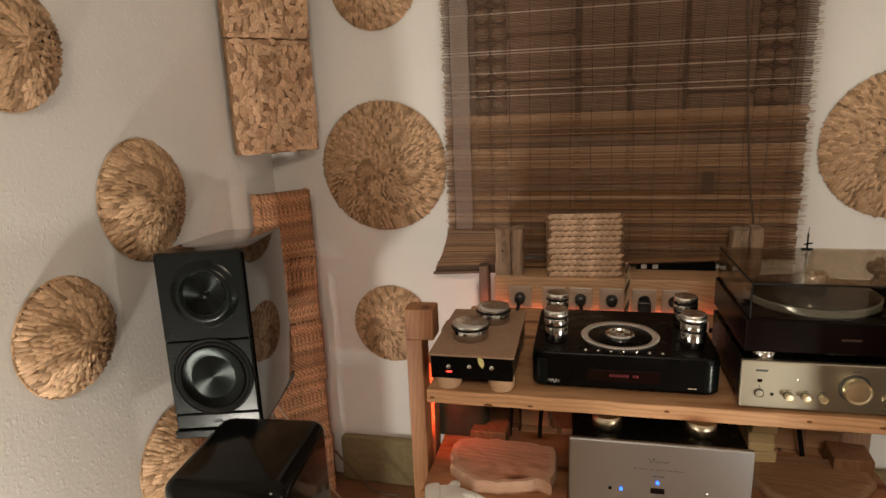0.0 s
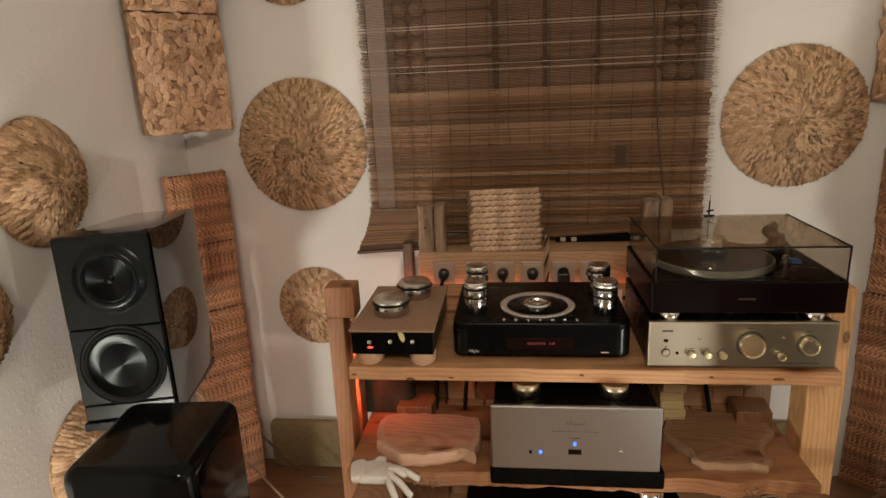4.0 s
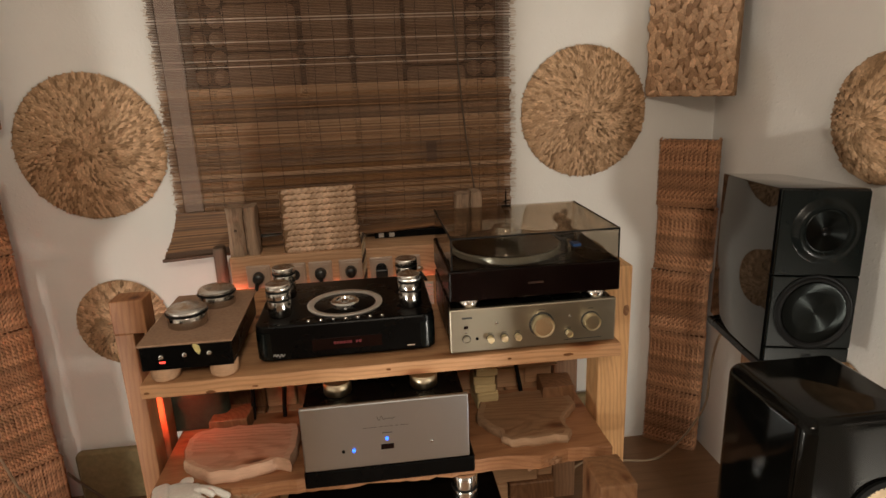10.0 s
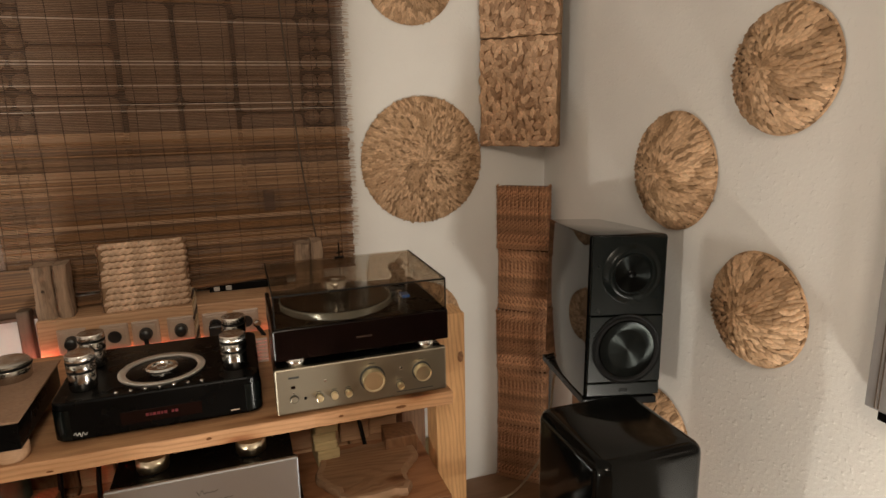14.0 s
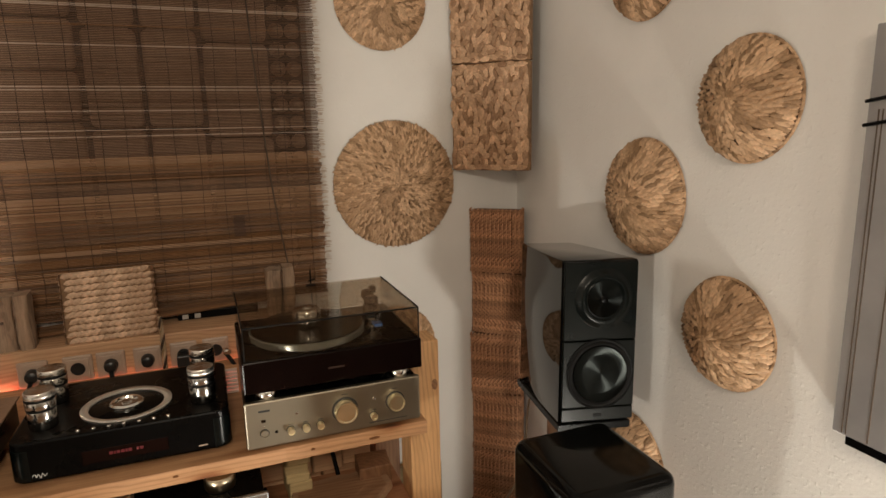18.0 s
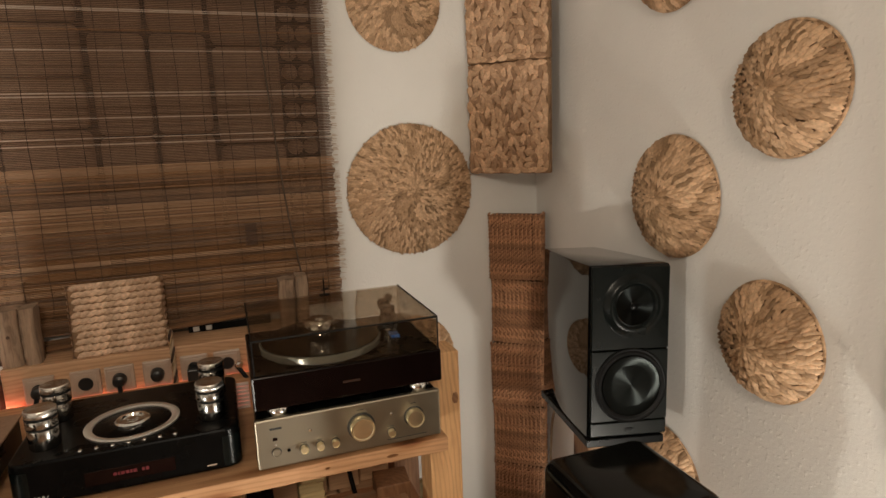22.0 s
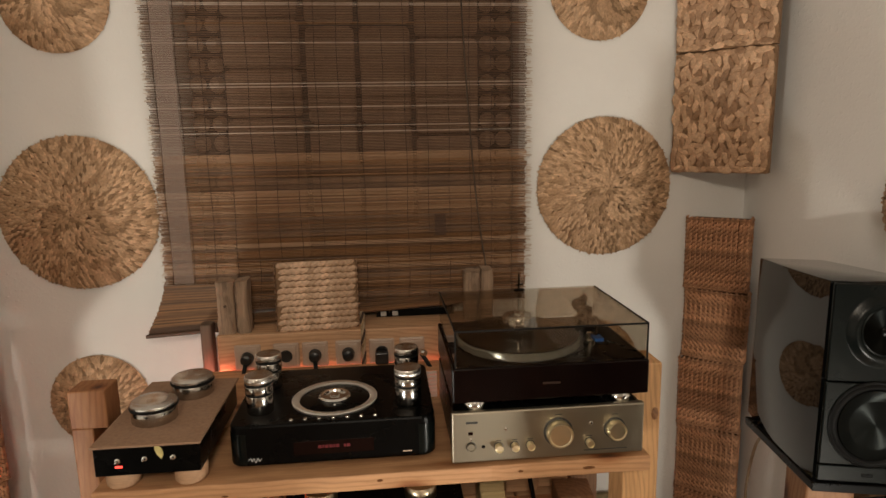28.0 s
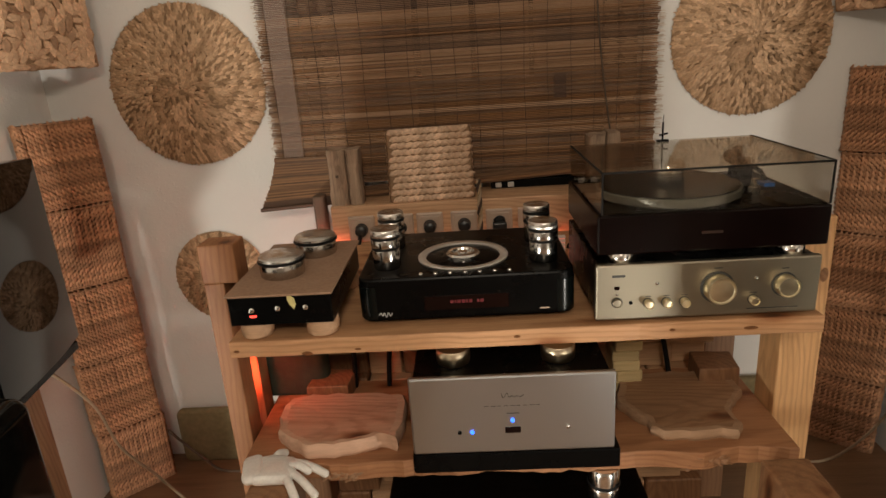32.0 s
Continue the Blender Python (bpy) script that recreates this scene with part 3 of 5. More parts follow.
# ---- woven wall discs ----
def woven_disc(m, radius, height, seed, label, long=0.040, pitch=0.0165):
    d = thing("woven_disc", m, label, "wall basket", "woven discs on the walls")
    rnd = random.Random(seed)

    def dome(r):
        k = min(1.0, abs(r) / radius)
        return height * (1 - k ** 2.2) + 0.010

    part("backing", lathe([(radius * 0.955, 0.0), (radius * 0.955, 0.006)] + [(radius * k, dome(radius * k) - 0.007) for k in (0.93, 0.8, 0.6, 0.4, 0.2)] + [(0, dome(0) - 0.007)], 40), LEAF_BACK, d, "woven backing darkened as shade between leaves", True)
    rings = max(6, round(radius / pitch))
    for k in range(rings):
        r = (radius - 0.44 * long) * (k + 0.45) / (rings - 0.55)
        count = max(5, round(2 * math.pi * r / (0.30 * long)))
        poses = []
        for i in range(count):
            a = 2 * math.pi * (i + rnd.uniform(-0.3, 0.3)) / count + k * 0.37
            rr2 = r + rnd.uniform(-0.004, 0.004)
            slope = math.atan2(dome(rr2 + 0.004) - dome(rr2 - 0.004), 0.008)
            turn = rnd.gauss(0.12, 0.20 if r > 0.55 * radius or long > 0.035 else 0.42)
            mm = Matrix.Translation((rr2 * math.cos(a), rr2 * math.sin(a), dome(rr2) - 0.003)) @ Matrix.Rotation(a, 4, "Z") @ Matrix.Rotation(-slope + rnd.uniform(0.08, 0.31), 4, "Y") @ Matrix.Rotation(turn, 4, "Z")
            poses.append((mm, long * rnd.uniform(0.9, 1.2), long * rnd.uniform(0.33, 0.45), long * rnd.uniform(0.17, 0.25)))
        me = strand_mesh("leaf_ring", poses, LEAF)
        shared("leaf_ring", me, d, Matrix())
    poses, count = [], round(2 * math.pi * radius / (0.25 * long))
    for i in range(count):
        a, r = 2 * math.pi * (i + rnd.uniform(-0.3, 0.3)) / count, radius - (0.40 + rnd.uniform(-0.04, 0.06)) * long
        slope = math.atan2(dome(r + 0.008) - dome(r - 0.008), 0.016)
        mm = Matrix.Translation((r * math.cos(a), r * math.sin(a), dome(r) - 0.008)) @ Matrix.Rotation(a, 4, "Z") @ Matrix.Rotation(-slope - 0.02, 4, "Y") @ Matrix.Rotation(rnd.gauss(0.1, 0.15), 4, "Z")
        poses.append((mm, 0.8 * long, 0.36 * long, 0.15 * long))
    shared("leaf_ring", strand_mesh("leaf_ring", poses, LEAF), d, Matrix())
    poses = []
    for i in range(round(2 * math.pi * radius / 0.017)):
        a = 2 * math.pi * i / round(2 * math.pi * radius / 0.017)
        mm = Matrix.Translation((radius * 0.972 * math.cos(a), radius * 0.972 * math.sin(a), 0.004)) @ Matrix.Rotation(a + 1.50, 4, "Z")
        poses.append((mm, 0.034, 0.009, 0.005))
    shared("rim", strand_mesh("rim", poses, LEAF), d, Matrix())
    return d


NORTH = lambda x, z, spin=0: pose(x, Y1 - 0.001, z, 90, 0, 0) @ pose(0, 0, 0, 0, 0, spin)
EAST = lambda y, z, spin=0: pose(X1 - 0.001, y, z, 0, -90, 0) @ pose(0, 0, 0, 0, 0, spin)
WEST = lambda y, z, spin=0: pose(X0 + 0.001, y, z, 0, 90, 0) @ pose(0, 0, 0, 0, 0, spin)
BIG, SMALL = "large round disc of woven dried leaf on a white wall", "small domed disc of woven dried leaf on a white wall"
for i, (x, z, r) in enumerate(((-0.737, 1.242, 0.257), (1.055, 1.286, 0.247))):
    woven_disc(NORTH(x, z, 40 * i), r, 0.03, 1 + i, BIG, 0.032, 0.0150)
for i, (x, z, r) in enumerate(((-0.740, 0.582, 0.168), (1.022, 1.961, 0.175), (-0.738, 1.923, 0.170), (1.03, 0.62, 0.174))):
    woven_disc(NORTH(x, z, 70 * i), r, 0.035, 3 + i, SMALL, 0.036, 0.0160)
for i, (y, z, r) in enumerate(((1.430, 1.287, 0.175), (1.072, 1.552, 0.151), (1.084, 0.965, 0.150), (1.459, 1.955, 0.165), (1.44, 0.42, 0.165))):
    woven_disc(EAST(y, z, 50 * i), r, 0.062, 6 + i, SMALL)
for i, (y, z, r) in enumerate(((1.456, 1.238, 0.179), (1.110, 0.949, 0.153), (1.092, 1.645, 0.150), (1.429, 0.413, 0.170))):
    woven_disc(WEST(y, z, 50 * i), r, 0.062, 11 + i, SMALL)


# ---- leaf-chip tiles across the corners ----
chip_meshes = []
for i in range(8):
    r = random.Random(40 + i)
    length, width, rise = r.uniform(0.040, 0.060), r.uniform(0.0185, 0.0255), r.uniform(0.0045, 0.0065)
    rim = [(-0.5, 0.0), (-0.30, -0.38), (0.0, -0.5), (0.30, -0.40), (0.5, 0.04), (0.28, 0.42), (0.0, 0.5), (-0.32, 0.36)]
    rim = [(x * length * r.uniform(0.93, 1.07), y * width * r.uniform(0.88, 1.12)) for x, y in rim]
    me = bpy.data.meshes.new("leaf_chip")
    me.from_pydata([(x, y, -0.001) for x, y in rim] + [(x, y, 0.45 * rise) for x, y in rim] + [(x * 0.72, y * 0.66, rise * r.uniform(0.85, 1.15)) for x, y in rim], [], [(k + i, k + (i + 1) % 8, k + 8 + (i + 1) % 8, k + 8 + i) for k in (0, 8) for i in range(8)] + [tuple(range(16, 24))])
    me.materials.append(CHIP)
    chip_meshes.append(me)


def chip_tile(m, seed):
    """A square mat of leaf chips, face along -y, hung by its back, base at z = 0."""
    t = thing("leaf_chip_tile", m, "rectangular tile of layered dried leaf chips across a corner", "wall tile", "leaf chip tiles")
    rnd = random.Random(seed)
    w, h = 0.318, 0.4055
    part("mat", box(-w / 2, w / 2, -0.018, 0.018, 0.001, h, 0.004), CHIP_BACK, t, "matted leaf backing")
    for iz in range(20):
        for ix in range(14):
            x, z = -w / 2 + (ix + 0.5 + rnd.uniform(-0.42, 0.42)) * w / 14, (iz + 0.5 + rnd.uniform(-0.42, 0.42)) * h / 20
            turn = rnd.choice((90, 80, 100, 60, 120, 20, 160, 90)) + rnd.uniform(-15, 15)
            turn = turn if 0 < ix < 13 else rnd.uniform(78, 102)
            turn = turn if 0 < iz < 19 else rnd.uniform(-14, 14)
            rim_x, rim_z = 0.008 + 0.024 * abs(math.cos(radians(turn))), 0.008 + 0.024 * abs(math.sin(radians(turn)))
            x, z = min(max(x, rim_x - w / 2), w / 2 - rim_x), min(max(z, rim_z), h - rim_z)
            shared("leaf_chip", rnd.choice(chip_meshes), t, pose(x, -0.0168 - rnd.uniform(0, 0.0075), z, 90, 0, 0) @ pose(0, 0, 0, rnd.uniform(-14, 14), rnd.uniform(-7, 7), turn))
    return t


for i in range(2):
    chip_tile(pose(1.416, 2.130, 1.332 + 0.407 * i, 0, 0, -48 + 1.5 * i), 60 + i)
    chip_tile(pose(-1.090, 2.064, 1.320 + 0.407 * i, 0, 0, 49 - i), 70 + i)


# ---- woven rope tiles stacked in the corners ----
def rope_mesh(h, seed):
    """One upright cord of short twisted plies: slanted swollen strands up the front of a slim column."""
    rnd = random.Random(seed)
    poses, z = [], 0.007
    while z < h - 0.008:
        for x, dz in ((-0.0043, 0.0), (0.0043, 0.0070)):
            poses.append((pose(x, -0.0035 + 0.35 * abs(x), z + dz + rnd.uniform(-0.001, 0.001), 90, 0, 0) @ pose(0, 0, 0, 0, 2100 * x, 70 + rnd.uniform(-7, 7)), rnd.uniform(0.0200, 0.0235), rnd.uniform(0.0080, 0.0098), rnd.uniform(0.0064, 0.0082)))
        z += 0.0152 * rnd.uniform(0.94, 1.06)
    for x in (-0.006, 0.0055):
        for k in (0.0045, h - 0.0045):
            poses.append((pose(x, -0.006, k, 90, 0, 0), 0.019, 0.0075, 0.005))
    return strand_mesh("rope", poses, ROPE)


ROPES = [rope_mesh(0.2625, 50 + i) for i in range(6)]


def rope_tile(m, seed, upright):
    t = thing("rope_tile", m, "brown tile of tightly woven rope in a stack in a corner", "woven tile", "stacked rope tiles")
    rnd = random.Random(seed)
    w, h = 0.212, 0.2625
    part("core", box(-w / 2 + 0.003, w / 2 - 0.003, -0.017, 0.030, 0.001, h - 0.001, 0.009, 3), ROPE_BACK, t, "dark rope core")
    cols = 12
    for c in range(cols):
        k = 2 * (c + 0.5) / cols - 1
        y = -0.0175 - 0.0035 * (1 - abs(k) ** 5) + rnd.uniform(-0.0008, 0.0008)
        flip = 1 if upright else -1
        shared("rope", rnd.choice(ROPES), t, Matrix.Translation((k * (w / 2 - 0.004) + rnd.uniform(-0.0008, 0.0008), y, 0)) @ Matrix.Rotation(rnd.gauss(0, 0.004), 4, "Y") @ Matrix.Diagonal((flip, 1, 1, 1)))
    for side in (-1, 1):
        for y in (-0.010, 0.000, 0.010, 0.020, 0.029):
            shared("rope", rnd.choice(ROPES), t, pose(side * (w / 2 - 0.005), y, 0, 0, 0, side * 90))
    return t


for i in range(5):
    rope_tile(pose(1.463 + 0.004 * (i % 2), 2.186, FLOOR + 0.2665 * i, 0, 0.7 - 0.7 * (i % 3), -40.5 + 1.5 * (i % 3)), 80 + i, i % 2 == 0)
    rope_tile(pose(-1.099 - 0.005 * (i % 2), 2.072, FLOOR + 0.2665 * i, 0, 0.8 - 0.8 * (i * 2 % 3), 45 - 1.5 * (i % 3)), 90 + i, i % 3 == 0)


# ---- loudspeakers on stands ----
def bookshelf_speaker(m, mirror):
    s = thing("bookshelf_speaker", m, "glossy black two-way loudspeaker with dark metal cones", "loudspeaker", "bookshelf speakers")
    w, d, h = 0.230, 0.43, 0.475
    side = [(w / 2 * (1 + 0.012 * k - 0.24 * k ** 2.2), d * k) for k in (0, 0.1, 0.2, 0.3, 0.4, 0.5, 0.6, 0.7, 0.8, 0.9, 1.0)]
    part("cabinet", prism(side + [(-x, y) for x, y in side[::-1]], 0, h, 0.004, 2), GLOSS, s, "mirror-polished black cabinet", True)
    part("upper_baffle", box(-w / 2 + 0.004, w / 2 - 0.004, -0.014, 0.0, 0.245, h - 0.004, 0.003), SATIN, s, "satin dark grey front plate")
    part("lower_baffle", box(-w / 2 + 0.004, w / 2 - 0.004, -0.014, 0.0, 0.046, 0.242, 0.003), SATIN, s, "satin dark grey front plate")
    part("foot_strip", box(-w / 2 + 0.004, w / 2 - 0.004, -0.012, 0.0, 0.004, 0.043, 0.003), SATIN, s)
    face = lambda x, z: pose(x, -0.014, z, 90, 0, 0)
    # upper horn with its tweeter
    horn = part("waveguide", lathe([(0.088, 0.0), (0.082, 0.002), (0.074, 0.009), (0.067, 0.012), (0.061, 0.011), (0.056, 0.005)], 64, cap=False), SATIN, s, "dished waveguide ring", True, face(0.008, 0.365))
    part("surround", lathe([(0.0565, 0.003), (0.0565, 0.0065), (0.054, 0.0075), (0.052, 0.005)], 64, cap=False), SATIN, horn, "rubber ring", True)
    part("cone", lathe([(0.0525, 0.0060), (0.040, 0.0040), (0.020, 0.0015), (0.012, 0.001)], 64, cap=False), CONE, horn, "dark aluminium cone", True)
    part("tweeter", lathe([(0.0125, 0.0006), (0.012, 0.003), (0.007, 0.0055), (0, 0.0065)], 32), BLACK, horn, "small tweeter dome", True)
    # woofer
    ring = part("woofer_ring", lathe([(0.103, 0.0), (0.1035, 0.003), (0.1020, 0.0042), (0.1010, 0.003)], 64, cap=False), RUBBER, s, "thin dark ring", True, face(0.004, 0.145))
    part("surround", lathe([(0.100, 0.002), (0.096, 0.0005), (0.093, 0.005), (0.090, 0.0065), (0.087, 0.005), (0.084, 0.002)], 64, cap=False), RUBBER, ring, "rubber surround", True)
    part("cone", lathe([(0.0845, 0.003), (0.0825, 0.0055), (0.0800, 0.0045), (0.045, 0.0022), (0.0, 0.0008)], 64), CONE, ring, "spun dark aluminium cone", True)
    part("badge", box(-0.012, 0.012, -0.0135, -0.0125, 0.018, 0.026), BLACK, s, "small dark badge")
    return s


def speaker_stand(m, seat, label="slim black speaker stand with a tilted top plate"):
    top = seat.translation.z - FLOOR - 0.013
    s = thing("speaker_stand", m, label, "speaker stand", "speaker stands")
    part("top_plate", prism([(-0.118, -0.012), (0.104, -0.012), (0.094, 0.40), (-0.108, 0.40)], -0.024, -0.001, 0.003), BLACK, s, "thin black top plate", False, m.inverted() @ seat)
    part("column", prism(rounded(-0.06, 0.06, 0.12, 0.24, 0.01, 3), 0.022, top - 0.024), PINE_DARK, s, "square dark column")
    part("foot_plate", prism(rounded(-0.16, 0.16, -0.02, 0.36, 0.02, 3), 0.0, 0.022, 0.004), BLACK, s, "black foot plate")
    return s


SPR = pose(1.364, 1.332, 0.652, -4.0, 2.2, -10.3)
SPL = pose(-0.893, 1.222, 0.666, -3.9, -1.5, 12.4)
bookshelf_speaker(SPR, False)
bookshelf_speaker(SPL, True)
speaker_stand(pose(1.364, 1.332, FLOOR, 0, 0, -10.3), SPR)
speaker_stand(pose(-0.893, 1.222, FLOOR, 0, 0, 12.4), SPL)


def tower_speaker(m, top, w, d, off):
    s = thing("tower_speaker", m, "slim glossy black floor speaker with rounded edges and an amber cone", "loudspeaker", "tower speakers")
    bm = prism(rounded(-w / 2, w / 2, 0, d, 0.028, 6), 0.03, top, 0.022, 5)
    part("cabinet", bm, TOWER, s, "black lacquered cabinet", True)
    part("plinth", prism(rounded(-w / 2 - 0.03, w / 2 + 0.03, -0.03, d + 0.03, 0.02, 4), 0, 0.03, 0.004), BLACK, s, "black plinth")
    ring = part("driver_ring", lathe([(0.062, 0.0), (0.062, 0.006), (0.055, 0.010), (0.048, 0.004)], 48, cap=False), RUBBER, s, "black ribbed driver ring", True, pose(off, -0.001, top - 0.181, 90, 0, 0))
    part("cone", lathe([(0.0485, 0.004), (0.040, -0.004), (0.0, -0.002)], 40), YELLOWCONE, ring, "amber cone", True)
    rib = part("rib", box(0.0500, 0.0560, -0.0011, 0.0011, 0.0055, 0.0085), RUBBER, ring)
    for i in range(1, 36):
        shared("rib", rib.data, ring, pose(0, 0, 0, 0, 0, 10 * i))
    return s


tower_speaker(pose(1.010, 0.728, FLOOR, 0, 0, -0.3), 0.877 - FLOOR, 0.226, 0.24, 0.045)
tower_speaker(pose(-0.524, 0.675, FLOOR, 0, 0, 5.5), 0.898 - FLOOR, 0.212, 0.235, -0.045)


# ---- rack ----
RACK = Matrix.Translation((0.011, 0.008, 0.0))


def rack_thing(name, m, *words, **more):
    """A thing placed with the rack it stands on."""
    return thing(name, RACK @ m, *words, **more)


SHELF, SHELF2 = 0.750, 0.425
rack = rack_thing("hifi_rack", pose(0.234, 1.6, FLOOR), "open rack of oiled knotty pine with two shelves", "rack")
zr = lambda z: z - FLOOR


def wavy_board(x0, x1, y0, y1, z0, z1, seed, amount):
    """A board whose front edge is uneven."""
    rnd, pts, n = random.Random(seed), [], 60
    for i in range(n + 1):
        x = x0 + (x1 - x0) * i / n
        pts.append((x, y0 + amount * (noise.noise((x * 9, seed, 0)) + 0.6 * noise.noise((x * 31, seed, 3)))))
    return prism(pts + [(x1, y1), (x0, y1)], z0, z1, 0.003)


part("top_shelf", wavy_board(-0.602, 0.604, -0.262, 0.42, zr(SHELF - 0.037), zr(SHELF), 3, 0.002), PINE, rack, "thick pine top shelf with dark knots")
part("lower_shelf", wavy_board(-0.640, 0.604, -0.235, 0.13, zr(SHELF2 - 0.044), zr(SHELF2), 8, 0.016), PINE_SHELF, rack, "rough pine lower shelf with a split front edge")
for x, z, a, b in ((0.461, 0.731, 0.017, 0.005), (-0.440, 0.718, 0.014, 0.006), (-0.005, 0.735, 0.008, 0.004), (0.306, 0.734, 0.007, 0.004), (-0.333, 0.723, 0.009, 0.003), (-0.588, 0.729, 0.008, 0.004)):
    part("knot", lathe([(1, 0), (0.9, 0.5), (0.45, 1), (0, 1)], 14, Matrix.Diagonal((a * 0.8, b * 0.8, 0.0008, 1)) @ Matrix.Shear("XY", 4, (0.4, 0.0))), KNOT, rack, "dark knot", True, pose(x, -0.2632, zr(z), 90, 0, 0))
part("knot", lathe([(1, 0), (0.9, 0.5), (0.45, 1), (0, 1)], 16, Matrix.Diagonal((0.009, 0.017, 0.0012, 1))), PINE_DARK, rack, "dark swirling knot", True, pose(0.683, -0.1092, zr(0.775), 90, 0, 0))
post = part("post", box(-0.691, -0.644, -0.135, -0.065, 0, zr(0.835), 0.003), PINE_Z, rack, "slim dark pine post with a wider head")
part("head", box(-0.692, -0.610, -0.136, -0.064, zr(0.8345), zr(0.925), 0.004), PINE_Z, post, "squared post head with swirling grain")
part("post", box(-0.694, -0.648, -0.015, 0.05, 0, zr(SHELF - 0.038), 0.003), PINE_Z, rack, "pine post lit by a red strip")
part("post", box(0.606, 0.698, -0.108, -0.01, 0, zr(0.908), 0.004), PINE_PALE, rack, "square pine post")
# the two rear posts take the darker pine tone
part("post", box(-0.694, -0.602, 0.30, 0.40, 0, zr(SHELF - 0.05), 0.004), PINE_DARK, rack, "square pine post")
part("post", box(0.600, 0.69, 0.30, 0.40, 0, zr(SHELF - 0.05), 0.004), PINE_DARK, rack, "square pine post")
part("led_strip", box(-0.672, -0.654, -0.0645, -0.060, zr(0.50), zr(0.70)), LEDRED, rack, "glowing red-orange light strip")
part("led_strip", box(-0.46, 0.40, 0.424, 0.432, zr(SHELF - 0.055), zr(SHELF - 0.02)), LEDPINK, rack, "glowing pink light strip")
part("led_strip", box(-0.60, -0.47, 0.424, 0.436, zr(SHELF - 0.055), zr(SHELF - 0.015)), LEDSIDE, rack, "glowing coral light strip")

for x0, x1, y0, y1 in ((-0.36, -0.262, 1.18, 1.31), (0.742, 0.842, 1.20, 1.335)):
    leg = rack_thing("bench_leg", pose((x0 + x1) / 2, (y0 + y1) / 2, FLOOR), "squared dark timber leg with worn end grain", "timber leg", "bench legs")
    part("timber", box((x0 - x1) / 2, (x1 - x0) / 2, (y0 - y1) / 2, (y1 - y0) / 2, 0, zr(0.432 if x0 < 0 else 0.42), 0.006), PINE_DARK, leg)
low = rack_thing("lower_amplifier", pose(0.22, 1.5, FLOOR), "black amplifier on the floor under a shelf", "amplifier")
part("case", box(-0.30, 0.30, -0.17, 0.22, 0.04, zr(0.30), 0.006), GLOSS, low, "glossy black case")
part("foot", box(-0.26, 0.26, -0.12, 0.18, 0.0, 0.04), RUBBER, low)
for x in (0.42,):
    puck = rack_thing("support_puck", pose(x, 1.385, 0.30), "turned steel support puck on black equipment", "puck", "support pucks")
    part("body", lathe([(0.034, 0), (0.036, 0.006), (0.036, 0.03), (0.034, 0.034)], 32), CHROME, puck, "", True)
    part("ring", lathe([(0.036, 0.034), (0.038, 0.038), (0.036, 0.043)], 32), RUBBER, puck, "black rubber ring", True)
    part("cap", lathe([(0.036, 0.043), (0.036, 0.075), (0.033, 0.080)], 32), CHROME, puck, "", True)

# ---- wooden blocks stacked behind the rack ----
rb = random.Random(12)
wood_pile = []
z = FLOOR
while z < 0.70:
    x, h = -0.30, rb.choice((0.05, 0.06, 0.075))
    while x < 0.76:
        w = rb.choice((0.07, 0.1, 0.13, 0.18))
        w = min(w, 0.80 - x)
        y = 1.82 + rb.uniform(-0.03, 0.02)
        b = rack_thing("wood_block", pose(x + w / 2, y, z), "sawn wooden block in a stacked pile behind a rack", "wood block", "stacked wood blocks")
        part("block", box(-w / 2 + 0.003, w / 2 - 0.003, -0.05, 0.05, 0, h - 0.0015, 0.004, 1), BLOCK if rb.random() < 0.7 else PINE_DARK, b)
        x += w
    z += h
for i in range(7):
    b = rack_thing("thin_offcut", pose(0.532 + rb.uniform(-0.006, 0.006), 1.67, SHELF2 + 0.0285 * i, 0, 0, rb.uniform(-6, 6)), "pale yellow wooden offcut in a small stack", "wood block", "yellow offcuts")
    part("block", box(-0.034, 0.034, -0.05, 0.05, 0, 0.0275, 0.003, 1), STACK, b)
for x, w, h, y in ((0.765, 0.11, 0.06, 1.66), (-0.25, 0.12, 0.05, 1.67)):
    b = rack_thing("wood_offcut", pose(x, y, SHELF2), "rough wooden offcut standing on a shelf", "wood block", "wood offcuts")
    part("block", prism([(-w / 2, -0.05), (w / 2 - 0.01, -0.05), (w / 2, 0.04), (-w / 2 + 0.008, 0.05)], 0, h, 0.004), PINE_DARK, b)
for pts in (((-0.20, 1.70, 0.71), (-0.19, 1.70, 0.55), (-0.195, 1.69, 0.43)), ((-0.02, 1.71, 0.71), (-0.05, 1.70, 0.62), (-0.09, 1.70, 0.54), (-0.10, 1.69, 0.43)), ((-0.02, 1.71, 0.71), (0.0, 1.70, 0.62), (0.01, 1.69, 0.43)), ((0.61, 1.70, 0.71), (0.64, 1.70, 0.55), (0.66, 1.69, 0.43))):
    c = rack_thing("power_cable", pose(0, 0, 0), "black power cable hanging behind a shelf", "cable", "power cables")
    part("cord", tube(pts, 0.007, 8), RUBBER, c, "", True)
bag = rack_thing("green_cloth", pose(-0.36, 1.69, SHELF2), "folded dark green cloth behind a rack", "cloth")
part("fold", prism(rounded(-0.10, 0.10, -0.03, 0.03, 0.025, 4), 0, 0.26, 0.012, 3), GREEN, bag, "", True)


